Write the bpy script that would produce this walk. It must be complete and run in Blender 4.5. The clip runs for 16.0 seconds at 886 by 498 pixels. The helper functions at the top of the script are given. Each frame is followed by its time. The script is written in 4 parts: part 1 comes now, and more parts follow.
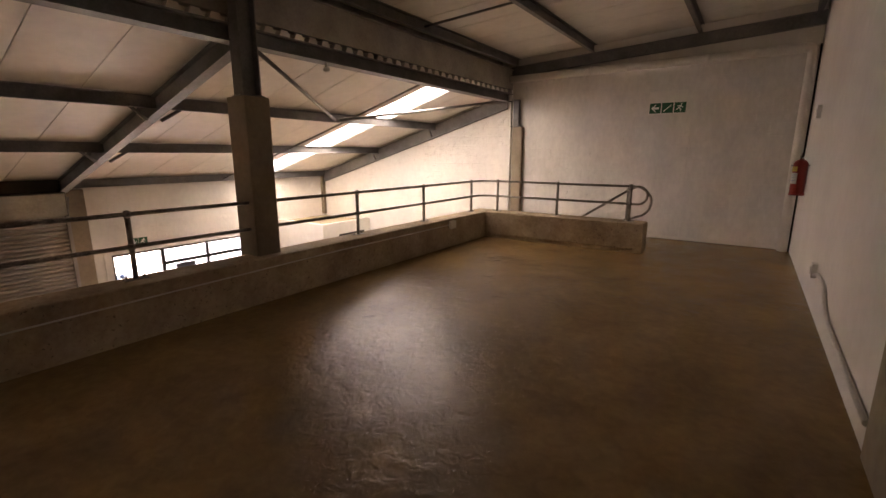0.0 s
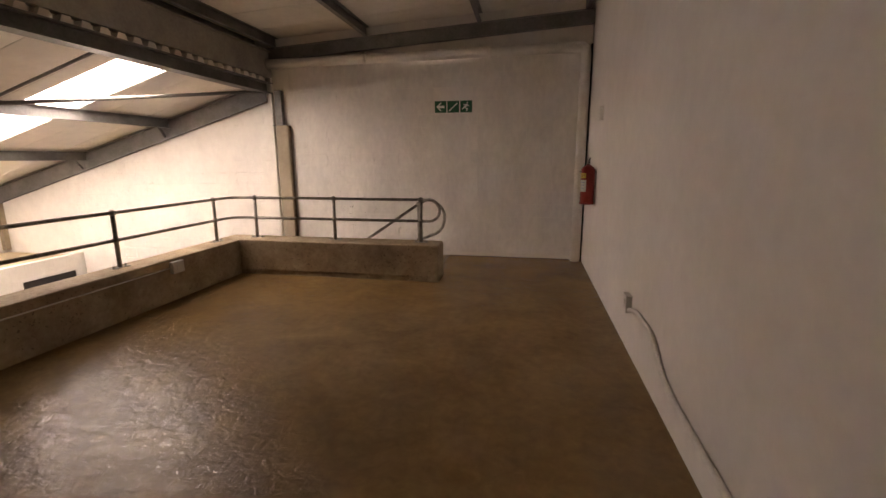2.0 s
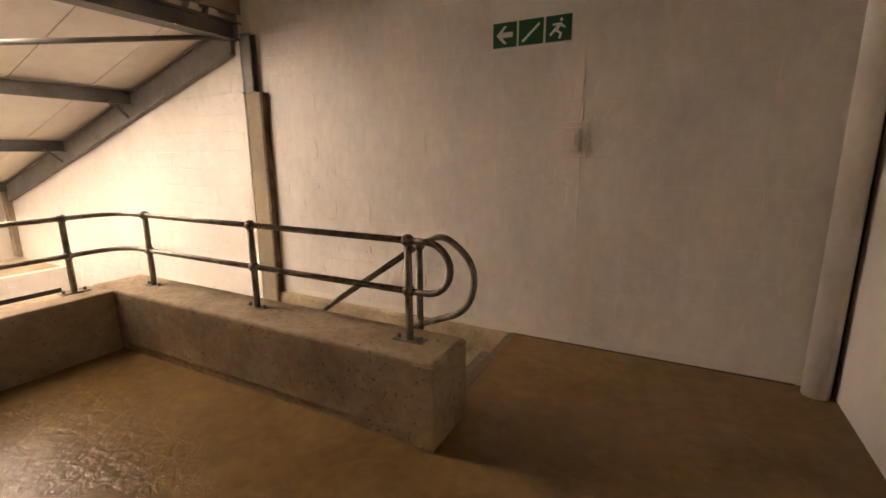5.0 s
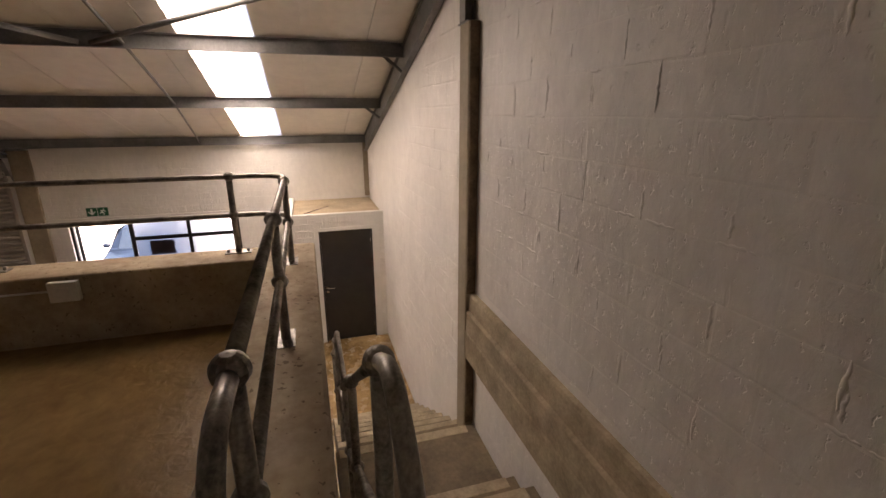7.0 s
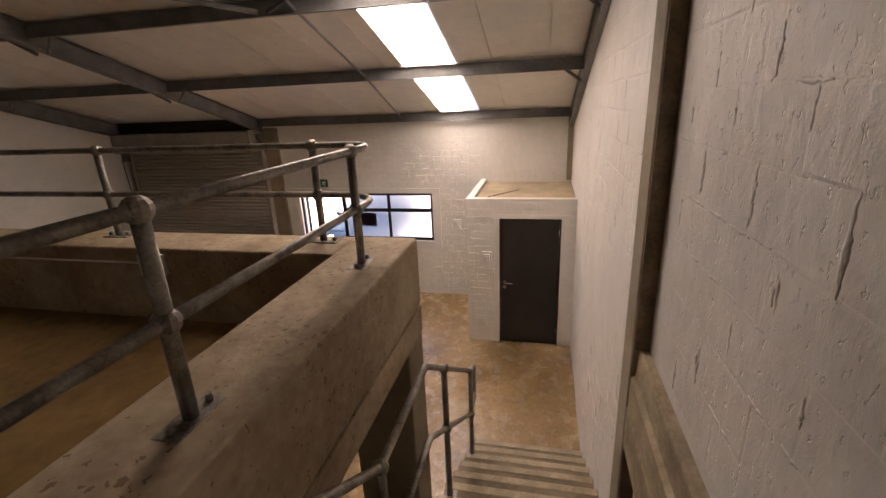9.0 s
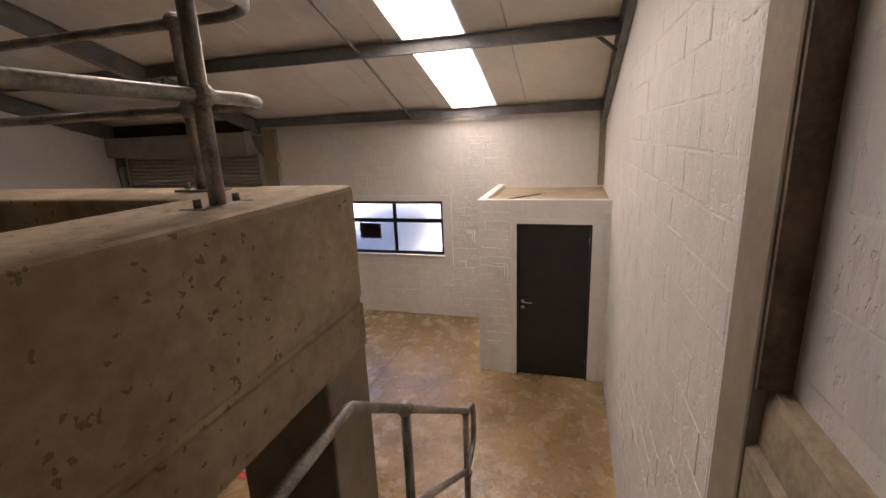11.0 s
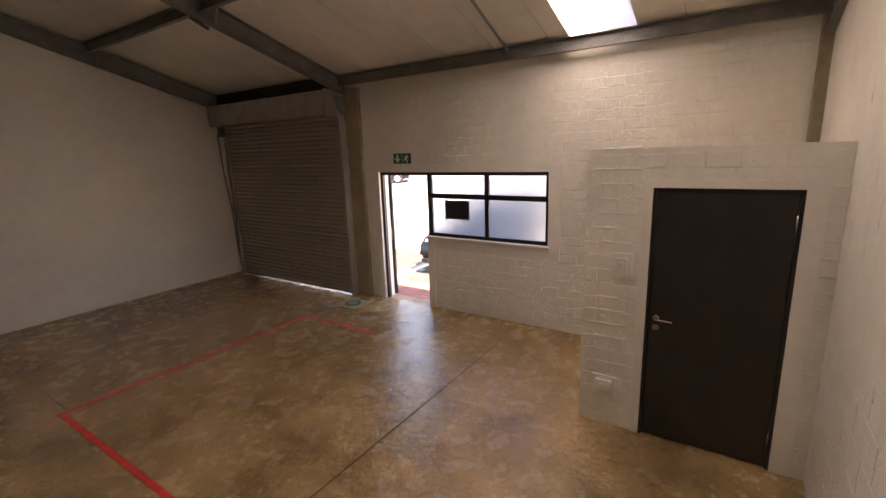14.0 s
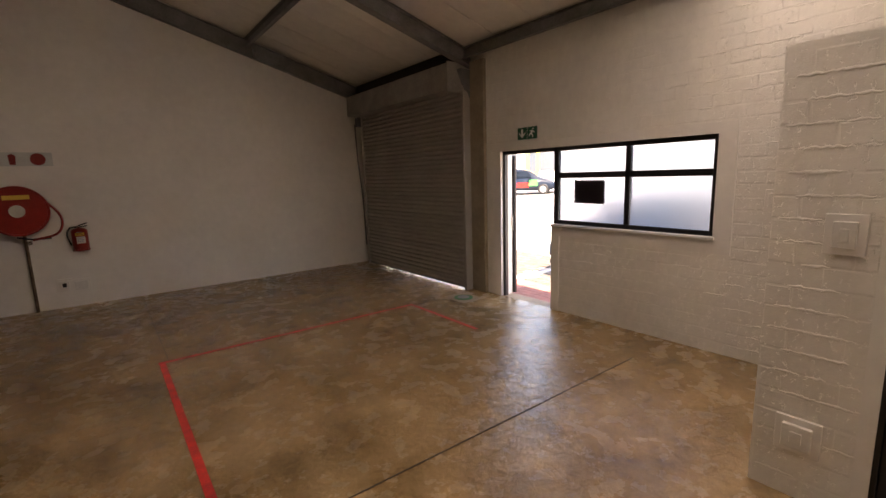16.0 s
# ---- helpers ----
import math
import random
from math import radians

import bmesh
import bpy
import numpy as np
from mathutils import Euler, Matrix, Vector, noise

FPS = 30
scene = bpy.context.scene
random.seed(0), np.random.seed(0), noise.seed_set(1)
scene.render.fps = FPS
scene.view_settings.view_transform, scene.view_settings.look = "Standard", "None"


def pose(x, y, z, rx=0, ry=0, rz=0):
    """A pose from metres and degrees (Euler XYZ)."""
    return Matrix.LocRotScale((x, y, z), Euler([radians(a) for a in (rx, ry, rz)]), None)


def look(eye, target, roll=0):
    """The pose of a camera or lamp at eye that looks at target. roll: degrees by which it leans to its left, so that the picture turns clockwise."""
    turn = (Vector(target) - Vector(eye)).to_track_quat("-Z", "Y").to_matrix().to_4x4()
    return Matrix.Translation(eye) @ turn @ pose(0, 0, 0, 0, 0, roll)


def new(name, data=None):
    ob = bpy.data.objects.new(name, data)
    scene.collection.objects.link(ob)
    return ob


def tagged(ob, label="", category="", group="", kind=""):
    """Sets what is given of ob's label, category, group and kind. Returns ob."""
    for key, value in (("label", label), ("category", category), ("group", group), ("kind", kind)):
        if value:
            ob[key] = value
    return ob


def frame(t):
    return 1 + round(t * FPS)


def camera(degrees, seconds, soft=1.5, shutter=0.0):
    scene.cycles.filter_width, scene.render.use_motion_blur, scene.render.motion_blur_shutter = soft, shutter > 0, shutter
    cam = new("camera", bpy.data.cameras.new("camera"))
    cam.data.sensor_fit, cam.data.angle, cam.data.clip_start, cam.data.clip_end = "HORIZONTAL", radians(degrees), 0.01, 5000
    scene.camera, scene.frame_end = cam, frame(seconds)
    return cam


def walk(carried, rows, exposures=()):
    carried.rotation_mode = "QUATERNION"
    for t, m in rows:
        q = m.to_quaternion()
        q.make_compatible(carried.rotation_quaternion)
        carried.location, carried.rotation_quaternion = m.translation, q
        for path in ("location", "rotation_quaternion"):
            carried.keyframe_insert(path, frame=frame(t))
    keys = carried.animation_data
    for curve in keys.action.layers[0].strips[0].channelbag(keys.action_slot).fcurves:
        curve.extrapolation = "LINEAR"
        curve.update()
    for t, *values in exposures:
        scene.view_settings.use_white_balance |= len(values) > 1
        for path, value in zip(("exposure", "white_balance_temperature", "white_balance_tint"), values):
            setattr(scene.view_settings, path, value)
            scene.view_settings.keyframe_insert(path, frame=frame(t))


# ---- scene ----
cam = camera(89.6, 16.0)
PATH = [
    (0, (0.192, 0.798, 1.512), (-0.909, 2.416, 1.096), 0.1),
    (0.5, (0.094, 1.15, 1.511), (-0.66, 2.954, 1.087), 0.3),
    (1, (0.097, 1.644, 1.511), (-0.387, 3.536, 1.082), 0.2),
    (1.5, (0.031, 2.185, 1.484), (-0.364, 4.102, 1.075), -0.1),
    (2, (-0.002, 2.745, 1.536), (-0.364, 4.672, 1.139), -0.2),
    (2.5, (0.027, 3.369, 1.531), (-0.357, 5.296, 1.157), 0.0),
    (3, (-0.057, 3.956, 1.509), (-0.479, 5.876, 1.141), -0.0),
    (5.5, (-0.162, 6.959, 1.457), (-1.329, 8.519, 1.005), -0.7),
    (6, (-0.261, 7.509, 1.46), (-1.72, 8.789, 0.975), -0.7),
    (6.5, (-0.34, 8.045, 1.497), (-2.016, 8.986, 0.946), 0.1),
    (7, (-0.594, 8.475, 1.437), (-2.428, 9.027, 0.859), -0.1),
    (7.5, (-0.85, 8.837, 1.424), (-2.749, 8.97, 0.813), -0.7),
    (8, (-1.14, 9.073, 1.42), (-3.028, 8.925, 0.777), -1.0),
    (8.5, (-1.475, 9.145, 1.401), (-3.337, 8.819, 0.747), -1.5),
    (9, (-1.735, 9.193, 1.219), (-3.585, 8.764, 0.593), -2.5),
    (9.2, (-1.831, 9.215, 1.185), (-3.682, 8.754, 0.583), -2.6),
    (11.3, (-2.89, 9.219, 0.499), (-4.754, 8.681, 0.015), -2.2),
    (11.5, (-3.008, 9.238, 0.412), (-4.88, 8.719, -0.06), -1.9),
    (12, (-3.376, 9.221, 0.216), (-5.254, 8.702, -0.233), -1.7),
    (12.5, (-3.794, 9.227, 0.202), (-5.645, 8.625, -0.26), -2.0),
    (13, (-4.129, 9.183, 0.167), (-5.892, 8.355, -0.291), -2.8),
    (13.5, (-4.362, 9.152, -0.007), (-6.043, 8.166, -0.457), -2.4),
    (14, (-4.571, 9.104, -0.158), (-6.197, 8.021, -0.59), -2.0),
    (14.5, (-4.774, 9.076, -0.321), (-6.367, 7.94, -0.735), -1.4),
    (15, (-5.021, 9.048, -0.455), (-6.552, 7.822, -0.847), -1.4),
    (15.5, (-5.23, 8.974, -0.645), (-6.637, 7.597, -0.998), -1.5),
    (16, (-5.467, 8.883, -0.782), (-6.661, 7.313, -1.107), -1.7),
]
walk(cam, [(t, look(eye, target, roll)) for t, eye, target, roll in PATH],
     exposures=[(0, 4.1, 8100, 26), (3, 4.2, 8100, 26), (5.5, 4.28, 9500, 26), (6.5, 3.5, 8400, 25), (7.5, 3.22, 7800, 25), (9, 3.1, 7800, 26), (11.5, 3.05, 7100, 23), (12.5, 2.52, 7000, 21), (14, 2.7, 8300, 26), (16, 2.72, 8500, 25)])

# ---- world, sun, skylight ----
world = bpy.data.worlds.new("sky")
scene.world = world
world.use_nodes = True
wn = world.node_tree
wsky = wn.nodes.new("ShaderNodeTexSky")
wsky.sky_type, wsky.sun_disc = "NISHITA", False
wsky.sun_elevation, wsky.sun_rotation = radians(56), radians(10)
wn.links.new(wsky.outputs[0], wn.nodes["Background"].inputs[0])
wn.nodes["Background"].inputs[1].default_value = 0.15

sun = new("sun", bpy.data.lights.new("sun", "SUN"))
sun.data.energy, sun.data.angle, sun.data.color = 5.0, radians(0.6), (1.0, 0.95, 0.88)
sun.matrix_world = look((0, 0, 30), (-3.6, -19.9, 0.0))

SLOPE = 0.297


def roof_z(x):
    """Underside of the purlins of the low western roof."""
    return 0.805 + SLOPE * (x + 10.29)


def east_z(x):
    """Underside of the sheeting of the roof over the mezzanine."""
    return 3.40 + 0.06 * (x + 4.2)


# daylight that comes through the translucent roof sheet
SKY_Y0, SKY_Y1 = 7.34, 8.06
lamp = new("skylight_daylight", bpy.data.lights.new("skylight_daylight", "AREA"))
lamp.data.shape, lamp.data.size, lamp.data.size_y = "RECTANGLE", 5.5 * math.sqrt(1 + SLOPE ** 2), SKY_Y1 - SKY_Y0 - 0.04
lamp.data.energy, lamp.data.color = 6, (1.0, 0.96, 0.9)
lamp.matrix_world = pose(-7.05, (SKY_Y0 + SKY_Y1) / 2, roof_z(-7.05) + 0.15, 0, -math.degrees(math.atan(SLOPE)), 0)


# ---- materials ----
def material(name, color, rough=0.6, metal=0.0, var=0.15, scale=3.0, bump=0.0, bump_scale=40.0, dark=None, stretch=(1, 1, 1), spots=0.0, random_tint=0.0, rough_var=0.0, dist=0.01, distort=0.0, dents=False, pale=None):
    m = bpy.data.materials.new(name)
    m.use_nodes = True
    nt = m.node_tree
    b = nt.nodes["Principled BSDF"]
    b.inputs["Metallic"].default_value = metal
    geo = nt.nodes.new("ShaderNodeNewGeometry")
    mp = nt.nodes.new("ShaderNodeMapping")
    mp.inputs["Scale"].default_value = stretch
    nt.links.new(geo.outputs["Position"], mp.inputs["Vector"])

    def noise_node(sc, detail=6.0, rg=0.6):
        n = nt.nodes.new("ShaderNodeTexNoise")
        n.inputs["Scale"].default_value, n.inputs["Detail"].default_value, n.inputs["Roughness"].default_value = sc, detail, rg
        nt.links.new(mp.outputs[0], n.inputs["Vector"])
        return n

    n1, n2 = noise_node(scale), noise_node(scale * 9, 4.0)
    n1.inputs["Distortion"].default_value, n2.inputs["Distortion"].default_value = distort, distort
    mix = nt.nodes.new("ShaderNodeMath")
    mix.operation = "MULTIPLY_ADD"
    mix.inputs[1].default_value = 0.35
    nt.links.new(n2.outputs["Fac"], mix.inputs[0])
    sc = nt.nodes.new("ShaderNodeMath")
    sc.operation = "MULTIPLY"
    sc.inputs[1].default_value = 0.65
    nt.links.new(n1.outputs["Fac"], sc.inputs[0])
    nt.links.new(sc.outputs[0], mix.inputs[2])
    ramp = nt.nodes.new("ShaderNodeValToRGB")
    d = dark or tuple(c * (1 - 2 * var) for c in color)
    light = tuple(min(1, c * (1 + var)) for c in color)
    ramp.color_ramp.elements[0].position, ramp.color_ramp.elements[1].position = 0.36, 0.64
    ramp.color_ramp.elements[0].color, ramp.color_ramp.elements[1].color = (*d, 1), (*light, 1)
    if pale:
        ramp.color_ramp.elements.new(0.74).color = (*pale, 1)
    nt.links.new(mix.outputs[0], ramp.inputs[0])
    out = ramp.outputs[0]
    height = mix.outputs[0]
    if spots:
        v = nt.nodes.new("ShaderNodeTexVoronoi")
        v.inputs["Scale"].default_value = 24.0
        wob = noise_node(30, 2)
        addv = nt.nodes.new("ShaderNodeMixRGB")
        addv.inputs[0].default_value = 0.06
        nt.links.new(mp.outputs[0], addv.inputs[1])
        nt.links.new(wob.outputs["Color"], addv.inputs[2])
        nt.links.new(addv.outputs[0], v.inputs["Vector"])
        patch = noise_node(2.5, 2)
        less = nt.nodes.new("ShaderNodeMath")
        less.operation = "MULTIPLY_ADD"
        less.inputs[1].default_value, less.inputs[2].default_value = 0.4, -0.03
        nt.links.new(patch.outputs["Fac"], less.inputs[0])
        cmp_ = nt.nodes.new("ShaderNodeMath")
        cmp_.operation = "LESS_THAN"
        nt.links.new(v.outputs["Distance"], cmp_.inputs[0])
        nt.links.new(less.outputs[0], cmp_.inputs[1])
        fac = nt.nodes.new("ShaderNodeMath")
        fac.operation = "MULTIPLY"
        fac.inputs[1].default_value = spots
        nt.links.new(cmp_.outputs[0], fac.inputs[0])
        mx = nt.nodes.new("ShaderNodeMixRGB")
        mx.inputs[2].default_value = (color[0] * 0.28, color[1] * 0.22, color[2] * 0.17, 1)
        nt.links.new(fac.outputs[0], mx.inputs[0])
        nt.links.new(out, mx.inputs[1])
        out = mx.outputs[0]
    if random_tint:
        oi = nt.nodes.new("ShaderNodeObjectInfo")
        hs = nt.nodes.new("ShaderNodeHueSaturation")
        mr = nt.nodes.new("ShaderNodeMapRange")
        mr.inputs[3].default_value, mr.inputs[4].default_value = 1 - random_tint, 1 + random_tint
        nt.links.new(oi.outputs["Random"], mr.inputs[0])
        nt.links.new(mr.outputs[0], hs.inputs["Value"])
        nt.links.new(out, hs.inputs["Color"])
        out = hs.outputs[0]
    nt.links.new(out, b.inputs["Base Color"])
    if rough_var:
        mr = nt.nodes.new("ShaderNodeMapRange")
        mr.inputs[1].default_value, mr.inputs[2].default_value = 0.35, 0.65
        mr.inputs[3].default_value, mr.inputs[4].default_value = max(0.05, rough - rough_var), rough + rough_var
        nt.links.new(noise_node(scale * 2.3).outputs["Fac"], mr.inputs[0])
        nt.links.new(mr.outputs[0], b.inputs["Roughness"])
    else:
        b.inputs["Roughness"].default_value = rough
    if bump:
        bn = nt.nodes.new("ShaderNodeBump")
        bn.inputs["Strength"].default_value, bn.inputs["Distance"].default_value = bump, dist
        nb = noise_node(bump_scale, 8.0, 0.65)
        nb.inputs["Distortion"].default_value = distort
        height = nb.outputs["Fac"]
        if dents:
            def dent(node, a, b, k, acc):
                r = nt.nodes.new("ShaderNodeMapRange")
                r.interpolation_type = "SMOOTHSTEP"
                r.inputs[1].default_value, r.inputs[2].default_value, r.inputs[3].default_value, r.inputs[4].default_value = a, b, 0.0, k
                nt.links.new(node.outputs["Fac"], r.inputs[0])
                ad = nt.nodes.new("ShaderNodeMath")
                nt.links.new(r.outputs[0], ad.inputs[0])
                nt.links.new(acc, ad.inputs[1])
                return ad.outputs[0]
            m2 = nt.nodes.new("ShaderNodeMapping")
            m2.inputs["Scale"].default_value = (1, 1, 0.22)
            nt.links.new(geo.outputs["Position"], m2.inputs["Vector"])
            ns = noise_node(13, 3.0, 0.5)
            nt.links.new(m2.outputs[0], ns.inputs["Vector"])
            low = nt.nodes.new("ShaderNodeMath")
            low.operation = "MULTIPLY"
            low.inputs[1].default_value = 0.8
            nt.links.new(height, low.inputs[0])
            height = dent(ns, 0.68, 0.74, -0.2, low.outputs[0])
            height = dent(noise_node(34, 3.0, 0.6), 0.61, 0.66, -0.5, height)
        nt.links.new(height, bn.inputs["Height"])
        nt.links.new(bn.outputs[0], b.inputs["Normal"])
    return m


def plain(name, color, rough=0.5, metal=0.0):
    return material(name, color, rough, metal, var=0.06, scale=6)


M_paint = material("white_wall_paint", (0.82, 0.79, 0.74), 0.5, var=0.05, scale=1.2, bump=0.6, bump_scale=9, stretch=(1, 1, 0.7), dist=0.016, dents=True)
M_rough = material("brushed_rough_white_paint", (0.8, 0.77, 0.73), 0.5, var=0.08, scale=1.6, bump=0.62, bump_scale=10, stretch=(1, 1, 0.55), dist=0.0125, distort=0.4, dents=True)
M_smooth = material("smooth_white_plaster", (0.82, 0.79, 0.75), 0.6, var=0.04, scale=1.0, bump=0.12, bump_scale=20)
M_floor = material("polished_brown_screed", (0.41, 0.278, 0.14), 0.23, var=0.2, scale=2.2, bump=0.5, bump_scale=9, distort=0.4, dist=0.02, dark=(0.19, 0.12, 0.052), rough_var=0.14)
M_floor.node_tree.nodes["Principled BSDF"].inputs["Specular IOR Level"].default_value = 0.95
M_mezz = material("brown_mezzanine_screed", (0.26, 0.164, 0.07), 0.2, var=0.16, scale=1.4, bump=0.9, bump_scale=11, distort=0.6, dist=0.0085, dark=(0.19, 0.116, 0.048), rough_var=0.04)
M_mezz.node_tree.nodes["Principled BSDF"].inputs["Specular IOR Level"].default_value = 0.19
M_conc = material("raw_cast_concrete", (0.46, 0.365, 0.25), 0.8, var=0.12, scale=2.2, dark=(0.28, 0.2, 0.125), bump=0.35, bump_scale=30, spots=0.7)
M_column = material("smooth_column_concrete", (0.35, 0.285, 0.205), 0.75, var=0.12, scale=1.6, bump=0.2, bump_scale=30, spots=0.1)
M_step = material("worn_step_concrete", (0.22, 0.165, 0.105), 0.75, var=0.2, scale=3.0, bump=0.3, bump_scale=30)
M_nose = material("pale_step_nosing", (0.44, 0.355, 0.24), 0.75, var=0.2, scale=5, bump=0.3, bump_scale=30)
# dark brown: shade on the columns' sides, and the feed pipe's own colour
M_strip = material("column_shade_and_pipe_brown", (0.22, 0.15, 0.095), 0.8, var=0.25, scale=6)
M_steel = material("grey_painted_steel", (0.21, 0.205, 0.2), 0.5, 0.0, var=0.15, scale=4)
M_galv = material("galvanised_tube", (0.34, 0.315, 0.28), 0.42, 0.55, var=0.32, scale=11, bump=0.1, bump_scale=60)
M_gutter = material("galvanised_gutter_sheet", (0.4, 0.37, 0.33), 0.5, 0.3, var=0.12, scale=3)
M_sheet = material("white_foil_insulation", (0.84, 0.8, 0.74), 0.5, var=0.06, scale=0.8, bump=0.15, bump_scale=3)
M_slat = material("grey_roller_slat", (0.4, 0.365, 0.33), 0.5, 0.1, var=0.04, scale=1.5, random_tint=0.08)
M_door = material("charcoal_door_paint", (0.027, 0.022, 0.02), 0.45, var=0.1, scale=5, bump=0.05, bump_scale=60)
M_black = plain("black_aluminium", (0.012, 0.012, 0.013), 0.4)
M_plastic = plain("white_plastic", (0.78, 0.76, 0.72), 0.35)
M_pipe = material("white_pvc_pipe", (0.76, 0.73, 0.69), 0.45, var=0.05, scale=4)
M_green = plain("exit_sign_green", (0.006, 0.10, 0.045), 0.4)
M_white = plain("sign_white", (0.82, 0.84, 0.8), 0.4)
M_red = material("red_enamel", (0.3, 0.02, 0.014), 0.3, var=0.1, scale=6)
M_redline = material("red_floor_tape", (0.75, 0.06, 0.05), 0.5, var=0.2, scale=9)
M_chrome = plain("brushed_chrome", (0.6, 0.6, 0.58), 0.25, 1.0)
M_yellow = plain("yellow_label", (0.7, 0.5, 0.08), 0.5)
M_label = plain("pale_label", (0.6, 0.62, 0.6), 0.5)
# black of rubber parts, also the painted shadow beside the drain pipe
M_rubber_shade = plain("black_rubber_and_gap_shade", (0.015, 0.015, 0.015), 0.6)
# near black for saw cuts and joints, and for shade over the shutter hood
M_joint_shade = plain("dark_saw_cut_and_gap_shade", (0.03, 0.02, 0.012), 0.8)
M_brown = plain("brown_sticker", (0.1, 0.05, 0.045), 0.5)
M_paver = material("grey_paver", (0.13, 0.11, 0.09), 0.85, var=0.15, scale=5, bump=0.3, bump_scale=30, random_tint=0.15)
M_ground = material("pale_yard_paving", (0.48, 0.45, 0.41), 0.9, var=0.12, scale=1.5, bump=0.3, bump_scale=20)
M_redbrick = material("red_step_brick", (0.42, 0.17, 0.13), 0.8, var=0.15, scale=6, bump=0.2, random_tint=0.12)
M_far = material("far_pale_wall", (0.7, 0.68, 0.64), 0.8, var=0.06, scale=0.5)
M_farwin = plain("far_window_glass", (0.08, 0.1, 0.12), 0.1)
M_ochre = material("ochre_wall", (0.7, 0.48, 0.1), 0.7, var=0.06, scale=0.5)
M_car_dark = plain("dark_blue_car_paint", (0.012, 0.02, 0.035), 0.3)
M_car_glass = plain("car_glass", (0.02, 0.03, 0.045), 0.15)
for m_ in (M_car_dark, M_car_glass):
    m_.node_tree.nodes["Principled BSDF"].inputs["Specular IOR Level"].default_value = 0.2
M_drain = plain("faded_green_iron", (0.02, 0.16, 0.045), 0.8)
M_lens = plain("headlamp_lens", (0.6, 0.62, 0.62), 0.1)
M_blue = plain("blue_livery", (0.03, 0.12, 0.45), 0.3)
M_livery_green = plain("green_livery", (0.05, 0.4, 0.08), 0.3)
M_timber = material("dusty_board", (0.5, 0.4, 0.27), 0.85, var=0.12, scale=3, bump=0.2)

M_glass = bpy.data.materials.new("frosted_glass")
M_glass.use_nodes = True
gb = M_glass.node_tree.nodes["Principled BSDF"]
gb.inputs["Base Color"].default_value = (0.43, 0.48, 0.56, 1)
gb.inputs["Roughness"].default_value, gb.inputs["Transmission Weight"].default_value, gb.inputs["IOR"].default_value = 0.55, 1.0, 1.15

M_sky = bpy.data.materials.new("translucent_roof_sheet")
M_sky.use_nodes = True
st = M_sky.node_tree
tl = st.nodes.new("ShaderNodeBsdfTranslucent")
tl.inputs[0].default_value = (0.7, 0.69, 0.66, 1)
st.links.new(tl.outputs[0], st.nodes["Material Output"].inputs[0])


# ---- mesh helpers ----
def box(bm, x0, x1, y0, y1, z0, z1, bevel=0.0):
    xs, ys, zs = sorted((x0, x1)), sorted((y0, y1)), sorted((z0, z1))
    v = [bm.verts.new((xs[i], ys[j], zs[k])) for i in (0, 1) for j in (0, 1) for k in (0, 1)]
    fs = [bm.faces.new([v[i] for i in q]) for q in ((0, 1, 3, 2), (4, 6, 7, 5), (0, 4, 5, 1), (2, 3, 7, 6), (0, 2, 6, 4), (1, 5, 7, 3))]
    if bevel:
        es = {e for f in fs for e in f.edges}
        bmesh.ops.bevel(bm, geom=list(es), offset=bevel, segments=2, profile=0.5, affect="EDGES")
    return bm


def prism(bm, pts, axis, a, b):
    """Extrude a polygon of 2D points along an axis from a to b; points are the two other axes in order."""
    def at(p, c):
        return {"x": (c, p[0], p[1]), "y": (p[0], c, p[1]), "z": (p[0], p[1], c)}[axis]
    lo, hi = [bm.verts.new(at(p, a)) for p in pts], [bm.verts.new(at(p, b)) for p in pts]
    bm.faces.new(lo), bm.faces.new(hi[::-1])
    n = len(pts)
    for i in range(n):
        bm.faces.new((lo[i], hi[i], hi[(i + 1) % n], lo[(i + 1) % n]))
    bmesh.ops.recalc_face_normals(bm, faces=bm.faces)
    return bm


def tube(bm, pts, r, seg=12, caps=True):
    pts = [Vector(p) for p in pts]
    rings, up = [], None
    for i, p in enumerate(pts):
        d = (pts[min(i + 1, len(pts) - 1)] - pts[max(i - 1, 0)]).normalized()
        if up is None:
            up = d.orthogonal().normalized()
        up = (up - d * up.dot(d)).normalized()
        side = d.cross(up)
        rr = r[i] if isinstance(r, (list, tuple)) else r
        rings.append([bm.verts.new(p + rr * (math.cos(a) * up + math.sin(a) * side)) for a in (2 * math.pi * k / seg for k in range(seg))])
    for a, b in zip(rings, rings[1:]):
        for k in range(seg):
            f = bm.faces.new((a[k], a[(k + 1) % seg], b[(k + 1) % seg], b[k]))
            f.smooth = True
    if caps:
        bm.faces.new(rings[0][::-1]), bm.faces.new(rings[-1])
    return bm


def rounded(pts, r, n=6):
    """A polyline whose inner corners are rounded by r."""
    pts = [Vector(p) for p in pts]
    out = [pts[0]]
    for a, b, c in zip(pts, pts[1:], pts[2:]):
        da, dc = (a - b), (c - b)
        k = min(r, da.length * 0.49, dc.length * 0.49)
        p, q = b + da.normalized() * k, b + dc.normalized() * k
        for i in range(n + 1):
            t = i / n
            out.append((1 - t) ** 2 * p + 2 * t * (1 - t) * b + t * t * q)
    return out + [pts[-1]]


def ball(bm, p, r, squash=1.0):
    bmesh.ops.create_uvsphere(bm, u_segments=12, v_segments=8, radius=r, matrix=Matrix.Translation(p) @ Matrix.Diagonal((1, 1, squash, 1)))
    return bm


def B():
    return bmesh.new()


def thing(name, at, label, category, group=""):
    e = new(name)
    e.location = at
    e.empty_display_size = 0.1
    return tagged(e, label, category, group)


ORIGIN = {}


